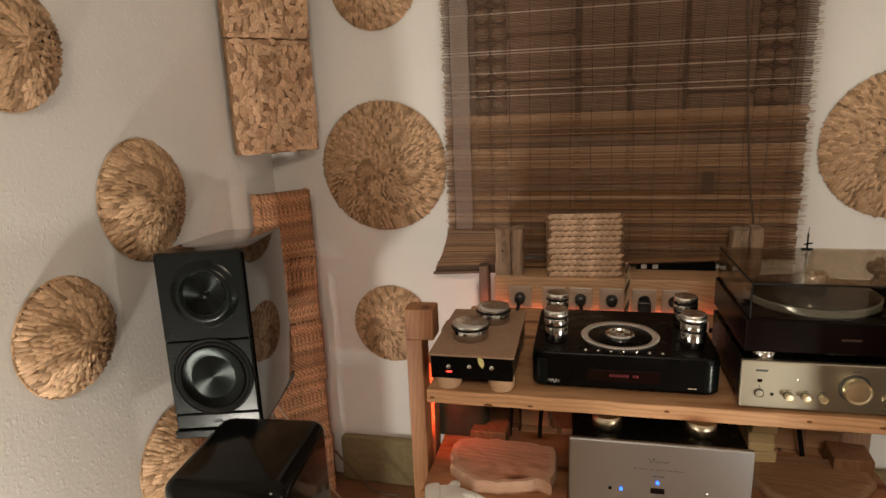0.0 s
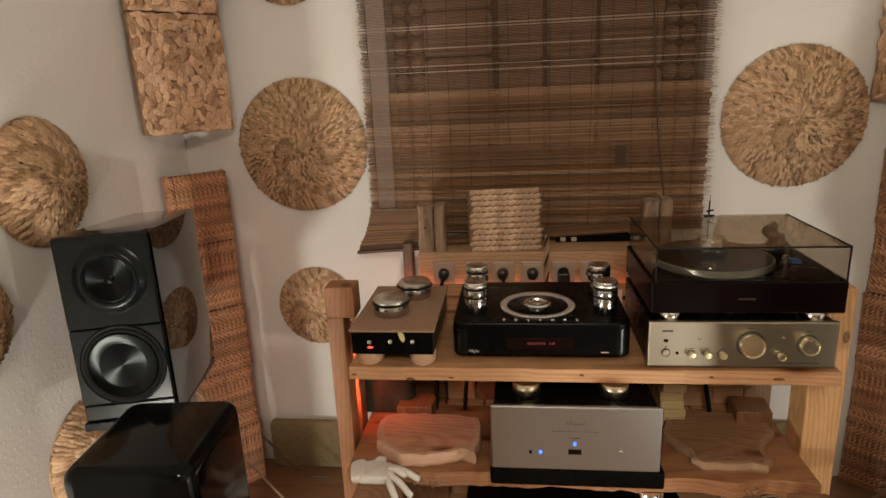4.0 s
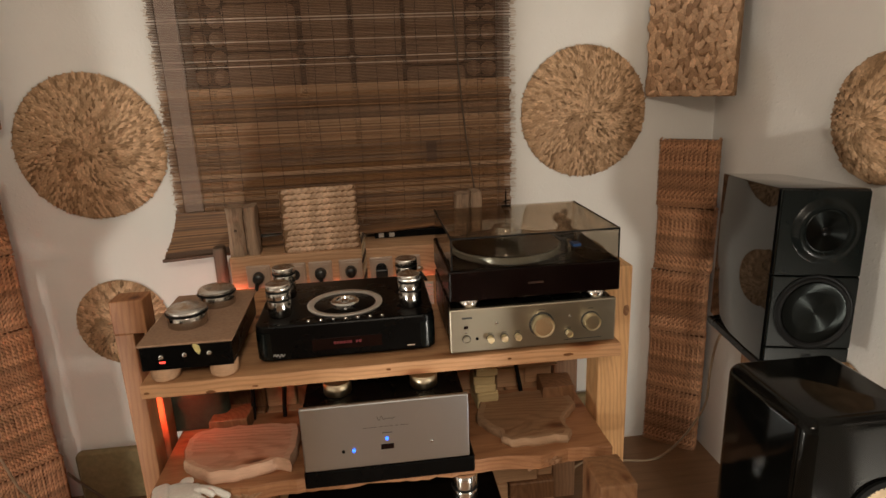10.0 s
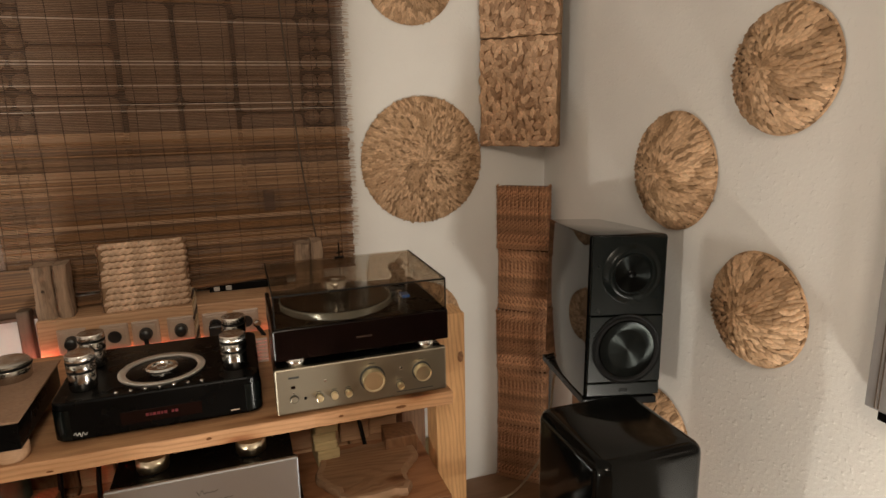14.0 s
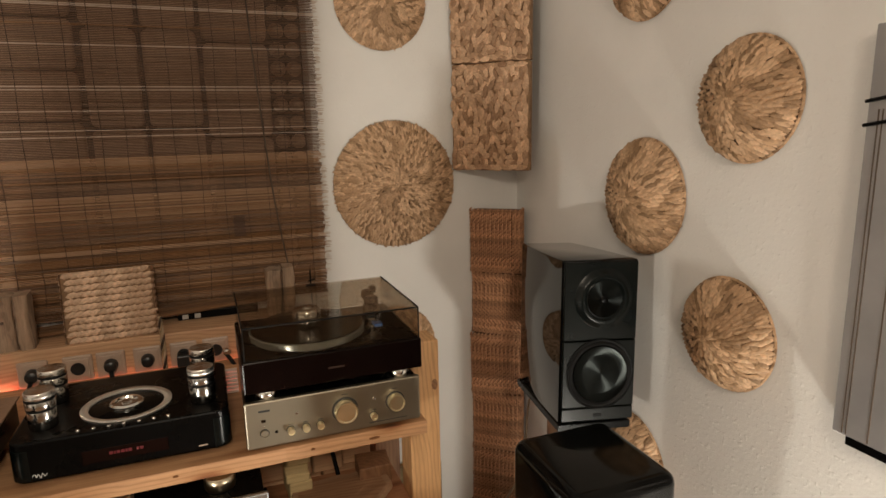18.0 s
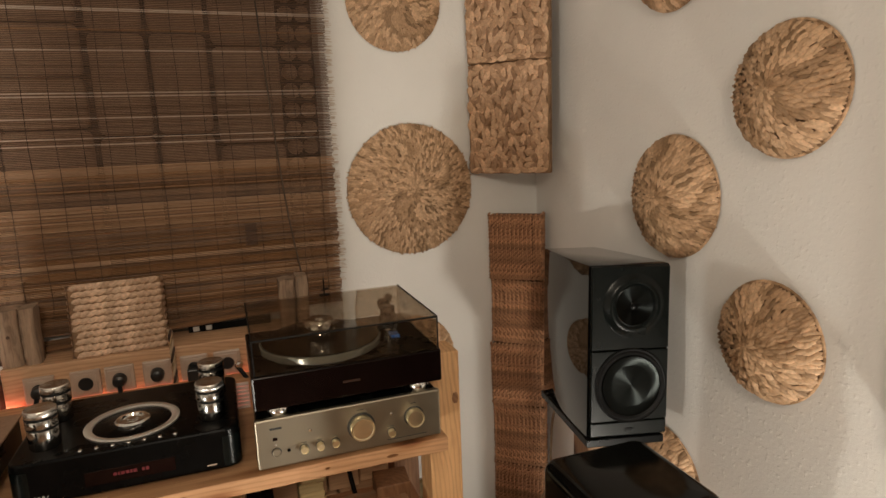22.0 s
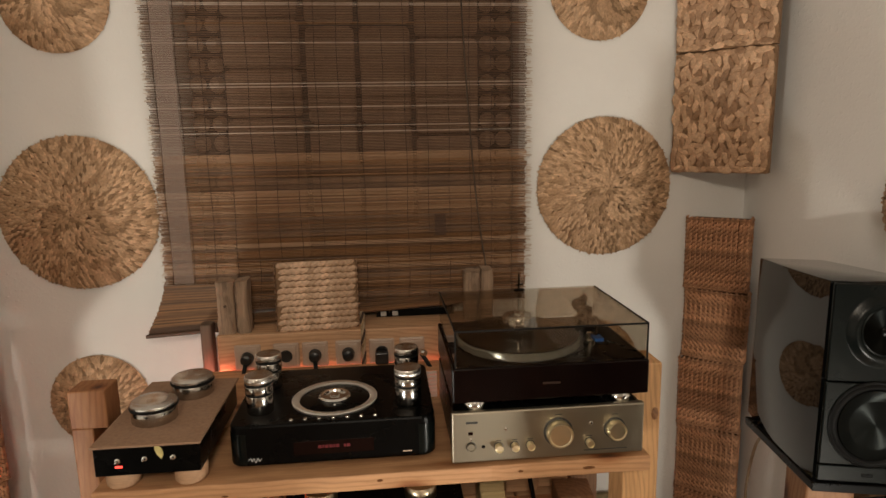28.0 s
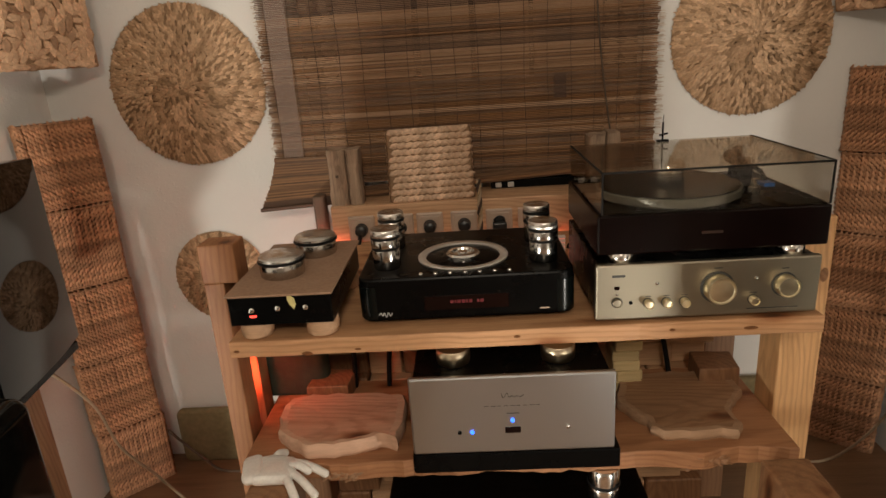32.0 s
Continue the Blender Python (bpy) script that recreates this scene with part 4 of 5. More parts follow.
# ---- slabs on the lower shelf ----
def slab(m, outline, thick, mat, rim_mat, label):
    s = rack_thing("wood_slab", m, label, "wood slab", "wood slabs on a shelf")
    pts = []
    for (ax, ay), (bx, by) in zip(outline, outline[1:] + outline[:1]):
        for k in range(5):
            x, y = ax + (bx - ax) * k / 5, ay + (by - ay) * k / 5
            pts.append((x + 0.012 * noise.noise((x * 28, y * 28, 1)), y + 0.012 * noise.noise((x * 28, y * 28, 7))))
    bm = bmesh.new()
    n = len(pts)
    cx, cy = sum(p[0] for p in pts) / n, sum(p[1] for p in pts) / n
    rings = []
    for shrink, z in ((0.97, 0.0), (1.0, thick * 0.35), (0.99, thick * 0.8), (0.965, thick), (0.86, thick * 1.01), (0.6, thick * 0.98), (0.3, thick * 0.97)):
        rings.append([bm.verts.new((cx + (x - cx) * shrink, cy + (y - cy) * shrink, z + (0.003 * noise.noise((x * 30, y * 30, shrink * 5)) if z else 0))) for x, y in pts])
    for a, b in zip(rings, rings[1:]):
        for i in range(n):
            bm.faces.new((a[i], a[(i + 1) % n], b[(i + 1) % n], b[i]))
    bm.faces.new(rings[0][::-1])
    bm.faces.new(rings[-1])
    bm.faces.index_update()
    rim = bm.copy()
    rim.faces.index_update()
    rim.faces.ensure_lookup_table()
    bmesh.ops.delete(rim, geom=[f for f in rim.faces if f.index // n > 3 or f.index == len(rings) * n - n + 1], context="FACES")
    bmesh.ops.delete(bm, geom=[f for f in bm.faces if f.index // n <= 3 and f.index < (len(rings) - 1) * n], context="FACES")
    part("slab", bm, mat, s, "", True)
    part("edge", rim, rim_mat, s, "pale broken edge", True)
    return s


slab(pose(-0.2, 1.50, SHELF2), [(-0.149, -0.008), (-0.137, -0.05), (-0.089, -0.097), (-0.049, -0.120), (0.043, -0.113), (0.09, -0.094), (0.118, -0.090), (0.153, -0.098), (0.163, 0.0), (0.161, 0.09), (0.06, 0.10), (-0.041, 0.104), (-0.129, 0.098), (-0.155, 0.06)], 0.038, SLAB, SLAB_RIM, "pale live-edge wooden slab glowing in red light")
slab(pose(0.65, 1.54, SHELF2), [(-0.167, -0.012), (-0.127, -0.066), (-0.112, -0.082), (-0.117, -0.112), (-0.09, -0.138), (-0.023, -0.144), (0.04, -0.138), (0.073, -0.145), (0.09, -0.114), (0.085, -0.05), (0.15, 0.025), (0.155, 0.128), (0.01, 0.13), (-0.133, 0.125)], 0.026, SLAB_BROWN, BROWN_RIM, "brown live-edge wooden slab lying on a shelf")


# ---- power amplifier on its platform ----
plat = rack_thing("amplifier_platform", pose(0.218, 1.46, SHELF2), "thick black platform under an amplifier", "platform")
part("board", box(-0.222, 0.222, -0.145, 0.19, 0.001, 0.050, 0.006), BLACK, plat)
amp = rack_thing("power_amplifier", pose(0.213, 1.315, SHELF2 + 0.051), "power amplifier with a brushed silver front and black case", "amplifier")
part("case", box(-0.205, 0.205, 0.012, 0.33, 0.004, 0.176, 0.003), BLACK, amp, "black metal case")
front = part("front_panel", box(-0.2135, 0.2135, 0, 0.014, 0.0, 0.182, 0.004), SILVER, amp, "brushed silver front panel")
part("name_bar", tube([(-0.022, 0, 0.142), (-0.017, 0, 0.131), (-0.010, 0, 0.143), (-0.006, 0, 0.132), (0.0, 0, 0.136), (0.005, 0, 0.132), (0.011, 0, 0.136), (0.016, 0, 0.132), (0.025, 0, 0.138)], 0.0007, 5), BARS, front, "thin dark script line")
for i in range(9):
    part("print_bar", box(-0.058 + 0.0135 * i, -0.058 + 0.0135 * i + (0.009, 0.011, 0.007)[i % 3], -0.0005, 0.001, 0.1120, 0.1132), BARS, front)
part("print_bar", box(-0.012, 0.014, -0.0005, 0.001, 0.0935, 0.0955), BARS, front)
part("display", box(-0.016, 0.017, -0.001, 0.001, 0.047, 0.062), DARKRED, front, "small dark display window")
for x, z, mat, name in ((0.0, 0.0775, BLUE, "indicator"), (-0.0855, 0.052, BLUE, "indicator"), (-0.112, 0.052, BLACK, "jack"), (0.115, 0.058, CHROME, "button")):
    part(name, lathe([(0.0042, 0), (0.0042, 0.003), (0.003, 0.004), (0, 0.0042)], 16), mat, front, "small blue light" if mat is BLUE else "", True, pose(x, 0, z, 90, 0, 0))
for x in (0.094, 0.320):
    puck = rack_thing("support_puck", pose(x, 1.400, SHELF2 + 0.051 + 0.1765), "turned steel support puck on black equipment", "puck", "support pucks")
    part("body", lathe([(0.035, 0), (0.037, 0.005), (0.037, 0.028), (0.034, 0.034), (0, 0.035)], 32), BRASS, puck, "", True)


# ---- integrated amplifier ----
den = rack_thing("integrated_amplifier", pose(0.606, 1.345, SHELF + 0.001), "integrated amplifier with a champagne metal front and round knobs", "amplifier")
part("case", box(-0.212, 0.212, 0.014, 0.36, 0.012, 0.122, 0.003), BLACK, den, "black metal case")
for x in (-0.16, 0.16):
    for y in (0.05, 0.31):
        part("foot", lathe([(0.022, 0), (0.024, 0.012)], 20), RUBBER, den, "", True, pose(x, y, 0))
front = part("front_panel", box(-0.2175, 0.2175, 0, 0.016, 0.006, 0.1245, 0.004), CHAMPAGNE, den, "champagne brushed front panel")


def dial(x, z, r, depth, mat=KNOB, name="knob", parent=None):
    k = part(name, lathe([(r * 0.98, 0.0005), (r, 0.003), (r, depth - 0.002), (r * 0.95, depth), (r * 0.86, depth - 0.0002), (r * 0.80, depth - 0.0022), (0, depth - 0.0016)], 40), mat, parent, "", True, pose(x, 0, z, 90, 0, 0))
    # thin dark disc stands for the shadow round the knob, no real collar
    part("collar", lathe([(r * 1.16, 0), (r * 1.16, 0.0012), (r * 0.9, 0.0014)], 40), BARS, k, "dark ring painted as the shadow round a knob", True)
    return k


dial(0.020, 0.068, 0.0285, 0.026, parent=front, name="volume_knob")
dial(0.149, 0.068, 0.0215, 0.024, parent=front, name="input_knob")
for x in (-0.114, -0.078, -0.043):
    dial(x, 0.0415, 0.0088, 0.016, parent=front)
dial(0.091, 0.039, 0.0088, 0.016, parent=front)
dial(-0.175, 0.044, 0.0095, 0.006, CHAMPAGNE, "power_button", front)
for x, z, r in ((-0.098, 0.082, 0.0035), (0.094, 0.084, 0.0035), (-0.176, 0.062, 0.0025)):
    part("indicator", lathe([(r, 0), (r, 0.002), (0, 0.003)], 14), CHROME, front, "", True, pose(x, 0, z, 90, 0, 0))
part("jack", lathe([(0.004, 0), (0.004, 0.001), (0, 0.001)], 14), BLACK, front, "", False, pose(-0.148, 0, 0.043, 90, 0, 0))
part("sensor", box(-0.181, -0.171, -0.001, 0.001, 0.072, 0.079), DARKRED, front, "small dark window")
part("name_bar", box(-0.186, -0.160, -0.0005, 0.001, 0.098, 0.103), BARS, front, "faint grey lettering bar")
for x, z, w in ((-0.114, 0.054, 0.012), (-0.078, 0.054, 0.012), (-0.043, 0.054, 0.012), (0.091, 0.052, 0.014), (0.13, 0.018, 0.10), (0.020, 0.107, 0.016), (0.149, 0.100, 0.014)):
    part("print_bar", box(x - w / 2, x + w / 2, -0.0004, 0.001, z, z + 0.0018), BARS, front)

# ---- turntable on the amplifier ----
TT = SHELF + 0.001 + 0.1225
tt = rack_thing("turntable", pose(0.612, 1.352, TT), "black turntable on steel feet under a smoked acrylic lid", "turntable")
for x, y in ((-0.168, 0.03), (0.166, 0.03), (-0.168, 0.31), (0.166, 0.31)):
    part("foot", lathe([(0.025, 0), (0.027, 0.003), (0.027, 0.016), (0.025, 0.020)], 32), CHROME, tt, "turned steel foot", True, pose(x, y, 0))
part("plinth", box(-0.22, 0.222, 0, 0.345, 0.020, 0.100, 0.004), MAHOGANY, tt, "black-brown polished plinth")
part("deck", box(-0.214, 0.216, 0.006, 0.339, 0.1005, 0.103, 0.001), BLACK, tt, "black deck plate")
part("name_bar", box(-0.02, 0.02, -0.0006, 0.001, 0.055, 0.060), plain("gilt_print", (0.035, 0.018, 0.013), 0.4), tt, "dim lettering bar")
pl = part("platter", lathe([(0.145, 0.104), (0.149, 0.108), (0.149, 0.122), (0.147, 0.124)], 64), plain("frosted_platter", (0.26, 0.275, 0.26), 0.22, 0.3, 0.05, 30), tt, "grey translucent platter", True, pose(-0.043, 0.152, 0))
part("mat", lathe([(0.144, 0.124), (0.144, 0.1262), (0, 0.1262)], 64), GLOSS, pl, "glossy black record", True)
part("spindle_weight", lathe([(0.034, 0.1265), (0.036, 0.129), (0.036, 0.143), (0.033, 0.145), (0.033, 0.149), (0.037, 0.151), (0.037, 0.166), (0.032, 0.172), (0.014, 0.173), (0.012, 0.177), (0, 0.178)], 32), CHROME, pl, "polished steel record weight", True)
arm = part("tonearm_base", lathe([(0.026, 0.103), (0.026, 0.122), (0.02, 0.126), (0.02, 0.148), (0, 0.150)], 28), BLACK, tt, "black tonearm bearing", True, pose(0.160, 0.265, 0))
part("tonearm", tube([(0.0, 0.03, 0.142), (0.0, -0.02, 0.141), (-0.01, -0.12, 0.139), (-0.035, -0.19, 0.134)], 0.0045, 8), SATIN, arm, "slim tonearm tube", True)
# blue light on the cartridge is put into its base colour
part("headshell", box(-0.046, -0.026, -0.215, -0.185, 0.1285, 0.136), plain("blue_lit_cartridge", (0.03, 0.12, 0.42), 0.3), arm, "cartridge coloured as if lit blue")
part("counterweight", lathe([(0.016, 0), (0.017, 0.004), (0.017, 0.032), (0.014, 0.036)], 24), BLACK, arm, "", True, pose(0, 0.062, 0.142, 90, 0, 0))
part("lift", lathe([(0.012, 0.103), (0.012, 0.118), (0.008, 0.120), (0.008, 0.135)], 20), STEEL, tt, "", True, pose(0.118, 0.10, 0))
# lid: five panes of smoked acrylic
LX0, LX1, LY0, LY1, LZ0, LZ1, TH = -0.214, 0.214, -0.006, 0.345, 0.104, 0.186, 0.004
lid = part("lid", box(LX0, LX1, LY0, LY1, LZ1 - TH, LZ1, 0.001, 1), ACRYLIC, tt, "smoked clear acrylic lid")
for name, b in (("front_pane", (LX0, LX1, LY0, LY0 + TH, LZ0, LZ1 - TH)), ("back_pane", (LX0, LX1, LY1 - TH, LY1, LZ0, LZ1 - TH)), ("side_pane", (LX0, LX0 + TH, LY0 + TH, LY1 - TH, LZ0, LZ1 - TH)), ("side_pane", (LX1 - TH, LX1, LY0 + TH, LY1 - TH, LZ0, LZ1 - TH))):
    part(name, box(*b), ACRYLIC, lid)
part("edge", box(LX0 - 0.0006, LX1 + 0.0006, LY0 - 0.0006, LY0 + 0.0022, LZ1 - 0.003, LZ1 + 0.0006), RUBBER, lid, "dark polished edge")
part("edge", box(LX1 - 0.0022, LX1 + 0.0006, LY0, LY1, LZ1 - 0.003, LZ1 + 0.0006), RUBBER, lid)
part("edge", box(LX0 - 0.0006, LX0 + 0.0022, LY0, LY1, LZ1 - 0.003, LZ1 + 0.0006), RUBBER, lid)
for x in (LX0 + 0.001, LX1 - 0.001):
    part("edge", box(x - 0.0016, x + 0.0016, LY0 - 0.0006, LY0 + 0.0026, LZ0, LZ1 - 0.003), RUBBER, lid)
part("hinge_pad", lathe([(0.013, 0), (0.013, 0.003), (0, 0.003)], 20), plain("grey_hinge", grey(0.10), 0.4), lid, "", True, pose(LX1 - 0.03, LY1 + 0.003, 0.150, 90, 0, 0))
orn = rack_thing("stylus_gauge", pose(0.61, 1.675, TT + LZ1), "small black balance gauge standing on an acrylic lid", "gauge")
part("base", box(-0.014, 0.014, -0.005, 0.005, 0, 0.005, 0.001), BLACK, orn)
part("stem", tube([(0, 0, 0.005), (0, 0, 0.045)], 0.0022, 8), BLACK, orn)
part("needle", tube([(0, 0, 0.045), (0.001, 0, 0.062)], 0.0009, 6), BLACK, orn)
part("beam", tube([(-0.008, 0, 0.015), (0.012, 0, 0.019)], 0.0022, 8), BLACK, orn)

# ---- disc player ----
cd = rack_thing("disc_player", pose(0.130, 1.385, SHELF + 0.001), "black top-loading disc player with rounded corners", "disc player")
part("case", prism(rounded(-0.226, 0.226, 0, 0.335, 0.03, 7), 0.010, 0.104, 0.005, 2), BLACK, cd, "satin black case", False)
for x in (-0.16, 0.16):
    for y in (0.06, 0.27):
        part("foot", lathe([(0.02, 0), (0.022, 0.010)], 20), RUBBER, cd, "", True, pose(x, y, 0))
for x in (-1, 1):
    part("corner_column", lathe([(0.0315, 0.014), (0.0315, 0.086)], 32), SATIN, cd, "dark metal corner column", True, pose(x * 0.196, 0.0305, 0))
ring = part("lid_ring", lathe([(0.100, 0.104), (0.101, 0.108), (0.097, 0.111), (0.088, 0.1105), (0.083, 0.107), (0.083, 0.104)], 64, cap=False), RINGSTEEL, cd, "polished steel ring", True, pose(-0.004, 0.125, 0))
part("well", lathe([(0.083, 0.1045), (0.080, 0.1055), (0, 0.1055)], 48), BLACK, ring, "black disc well", True)
part("clamp", lathe([(0.038, 0.1055), (0.038, 0.112), (0.034, 0.116), (0.026, 0.1165), (0.024, 0.112), (0.012, 0.112), (0.011, 0.1165), (0, 0.117)], 40), CHROME, ring, "polished steel clamp", True)
for i in range(7):
    part("button", lathe([(0.0048, 0.104), (0.0048, 0.1055), (0.0035, 0.1075), (0, 0.108)], 16), CHROME, cd, "small steel button", True, pose(-0.093 + 0.031 * i, 0.019, 0))
win = part("display", box(-0.088, 0.088, -0.001, 0.002, 0.030, 0.062, 0.0008, 1), DARKRED, cd, "dark red display window")
for i, (x, w) in enumerate(((-0.034, 0.007), (-0.025, 0.004), (-0.019, 0.007), (-0.010, 0.007), (-0.001, 0.004), (0.005, 0.007), (0.022, 0.005), (0.029, 0.007))):
    part("digit", box(x, x + w, -0.0018, -0.0008, 0.0445, 0.0515), DISPRED, win, "dim red bar")
part("name_bar", tube([(-0.186, -0.0005, 0.024), (-0.181, -0.0005, 0.029), (-0.178, -0.0005, 0.022), (-0.174, -0.0005, 0.029), (-0.170, -0.0005, 0.019), (-0.166, -0.0005, 0.029), (-0.162, -0.0005, 0.022), (-0.157, -0.0005, 0.028)], 0.0008, 5), WHITEPRINT, cd, "pale script line")
part("name_bar", box(0.152, 0.172, -0.0006, 0.001, 0.0225, 0.0255), SOCKET, cd, "small grey lettering bar")


def weight_stack(x, y, z):
    w = rack_thing("damping_weight", pose(x, y, z), "stacked polished steel damping weight with black rings", "weight", "damping weights")
    part("body", lathe([(0.028, 0), (0.030, 0.004), (0.030, 0.042), (0.0295, 0.044)], 36), WEIGHT, w, "polished steel body", True)
    part("ring", lathe([(0.0295, 0.044), (0.031, 0.047), (0.0295, 0.050)], 36), RUBBER, w, "black rubber ring", True)
    part("collar", lathe([(0.031, 0.050), (0.0315, 0.052), (0.0315, 0.066), (0.031, 0.067)], 36), WEIGHT, w, "", True)
    part("ring", lathe([(0.0305, 0.067), (0.032, 0.070), (0.0305, 0.073)], 36), RUBBER, w, "", True)
    part("cap", lathe([(0.0305, 0.073), (0.031, 0.0745), (0.031, 0.0865), (0.0295, 0.0885), (0, 0.0890)], 36), STEEL, w, "turned steel cap", True)


for x, y in ((-0.039, 1.462), (0.300, 1.462), (-0.042, 1.605), (0.302, 1.605)):
    weight_stack(x, y, SHELF + 0.001 + 0.1042)

# ---- phono stage with a cork-topped board ----
ph = rack_thing("phono_stage", pose(-0.247, 1.332, SHELF), "flat black phono box with a brown board on round wooden feet", "phono stage")
for x in (-0.068, 0.072):
    for y in (0.045, 0.30):
        part("foot", lathe([(0.031, 0.0), (0.034, 0.004), (0.035, 0.032), (0.034, 0.036)], 28), FOOTWOOD, ph, "round pale wooden foot", True, pose(x, y, 0.001))
part("case", box(-0.106, 0.106, 0.002, 0.33, 0.038, 0.100, 0.002), BLACK, ph, "black metal case")
part("top_board", box(-0.110, 0.110, -0.003, 0.348, 0.1005, 0.106, 0.001, 1), CORK, ph, "brown hardboard top")
for x, z in ((-0.058, 0.072), (-0.004, 0.074), (0.053, 0.074)):
    part("switch", lathe([(0.0055, 0), (0.0055, 0.003), (0.003, 0.004), (0.0028, 0.010), (0, 0.011)], 16), CHROME, ph, "small steel switch", True, pose(x, 0.002, z, 90, 0, 0))
part("indicator", box(-0.064, -0.050, -0.0002, 0.003, 0.056, 0.060), REDIND, ph, "small red light")
bm = prism([(0.012, 0), (0.017, 0.010), (0.015, 0.022), (0.006, 0.031), (0.001, 0.033), (0.0, 0.022), (0.004, 0.010)], 0, 0.0012)
part("leaf", bm, plain("dry_leaf_yellow", (0.60, 0.52, 0.22), 0.6, 0, 0.2, 90), ph, "small dry yellow leaf", False, pose(0.018, -0.001, 0.072, 90, 0, 0))


def flat_weight(x, y, z):
    w = rack_thing("flat_weight", pose(x, y, z), "wide turned steel weight with a black ring", "weight", "flat weights")
    part("body", lathe([(0.046, 0), (0.048, 0.003), (0.048, 0.028), (0.047, 0.030)], 44), WEIGHT, w, "turned steel body", True)
    part("ring", lathe([(0.048, 0.030), (0.051, 0.032), (0.0515, 0.035), (0.049, 0.038)], 44), RUBBER, w, "black rubber ring", True)
    part("cap", lathe([(0.049, 0.038), (0.0487, 0.043), (0.044, 0.0475), (0.03, 0.0495), (0, 0.050)], 44), STEEL, w, "domed steel cap", True)


flat_weight(-0.268, 1.452, SHELF + 0.106)
flat_weight(-0.225, 1.590, SHELF + 0.106)

# ---- socket beam under the window ----
beam = thing("socket_beam", pose(0.183, 2.046, 0.709), "long pine beam with a row of mains sockets", "socket beam")
part("beam", box(-0.458, 0.452, 0, 0.176, 0, 0.150, 0.004), BEAM, beam, "oiled pine beam")
SOCKETS = (-0.184, -0.063, 0.029, 0.135, 0.243, 0.342)
for i, x in enumerate(SOCKETS):
    f = part("socket", box(x - 0.18 - 0.041, x - 0.18 + 0.041, -0.011, 0.001, 0.036, 0.118, 0.004), SOCKET, beam, "grey square mains socket")
    part("inner_frame", box(x - 0.18 - 0.031, x - 0.18 + 0.031, -0.0135, -0.0105, 0.046, 0.108, 0.002), SOCKET, f)
    part("well", lathe([(0.020, 0), (0.0205, 0.0012), (0.018, 0.0014), (0.017, 0.0005), (0, 0.0004)], 28), PLUG, f, "dark socket well", False, pose(x - 0.18, -0.0135, 0.077, 90, 0, 0))
beam_front = 2.046 - 0.0135
for x, drop, lean in ((-0.184, 0.0, -8), (0.029, 0.0, 6), (0.135, 0.0, 0)):
    p = thing("mains_plug", pose(x + 0.003, beam_front - 0.0015, 0.785), "black mains plug with a cable in a socket", "plug", "mains plugs")
    part("body", lathe([(0.019, 0), (0.0195, 0.014), (0.017, 0.024), (0.010, 0.028), (0, 0.028)], 24), PLUG, p, "", True, pose(0, 0, 0, 90, 0, 0))
    if x < 0.1:
        part("cord", tube([(0, -0.018, -0.006), (0.004 * lean / 6, -0.034, -0.03), (0.010 * lean / 6, -0.05, -0.085), (0.03 * lean / 6, -0.03, -0.16)], 0.0065, 8), RUBBER, p, "thick black cord", True)
p = thing("adapter", pose(0.246, beam_front - 0.0015, 0.781), "black plug adapter with a loop handle", "plug")
part("body", box(-0.021, 0.021, -0.035, 0, -0.026, 0.012, 0.004), PLUG, p)
part("handle", tube([(-0.014, -0.02, 0.012), (-0.012, -0.022, 0.024), (0, -0.023, 0.030), (0.012, -0.022, 0.024), (0.014, -0.02, 0.012)], 0.0035, 8), PLUG, p, "", True)
rib = thing("ribbed_guard", pose(0.374, 1.735, SHELF + 0.001), "pale ribbed guard glowing in pink light", "guard")
for i in range(7):
    part("rib", box(-0.026, 0.026, -0.004, 0.004, 0.0 + 0.011 * i, 0.0085 + 0.011 * i, 0.001, 1), plain("pale_rib", (0.70, 0.58, 0.50), 0.5), rib) if i == 0 else shared("rib", rib.children[0].data, rib, pose(0, 0, 0.011 * i))
# emissive strip added behind the ribs to imitate pink light falling on them
part("glow_strip", box(-0.026, 0.026, 0.006, 0.010, 0.004, 0.072), glow("added_pink_glow", (1.0, 0.28, 0.20), 0.9), rib, "added strip that gives the guard its pink light")
cable = thing("signal_cable", pose(0, 0, 0), "black signal cable with a metal plug", "cable")
part("cord", tube([(0.372, 2.00, 0.785), (0.40, 1.97, 0.745), (0.42, 1.90, 0.70), (0.43, 1.85, SHELF + 0.01)], 0.007, 8), RUBBER, cable, "", True)
part("plug", lathe([(0.011, 0), (0.012, 0.004), (0.012, 0.020), (0.008, 0.026)], 20), CHROME, cable, "chrome plug", True, pose(0.372, 2.012, 0.787, 90, 0, 30))

# ---- on the beam ----
TOPZ = 0.859


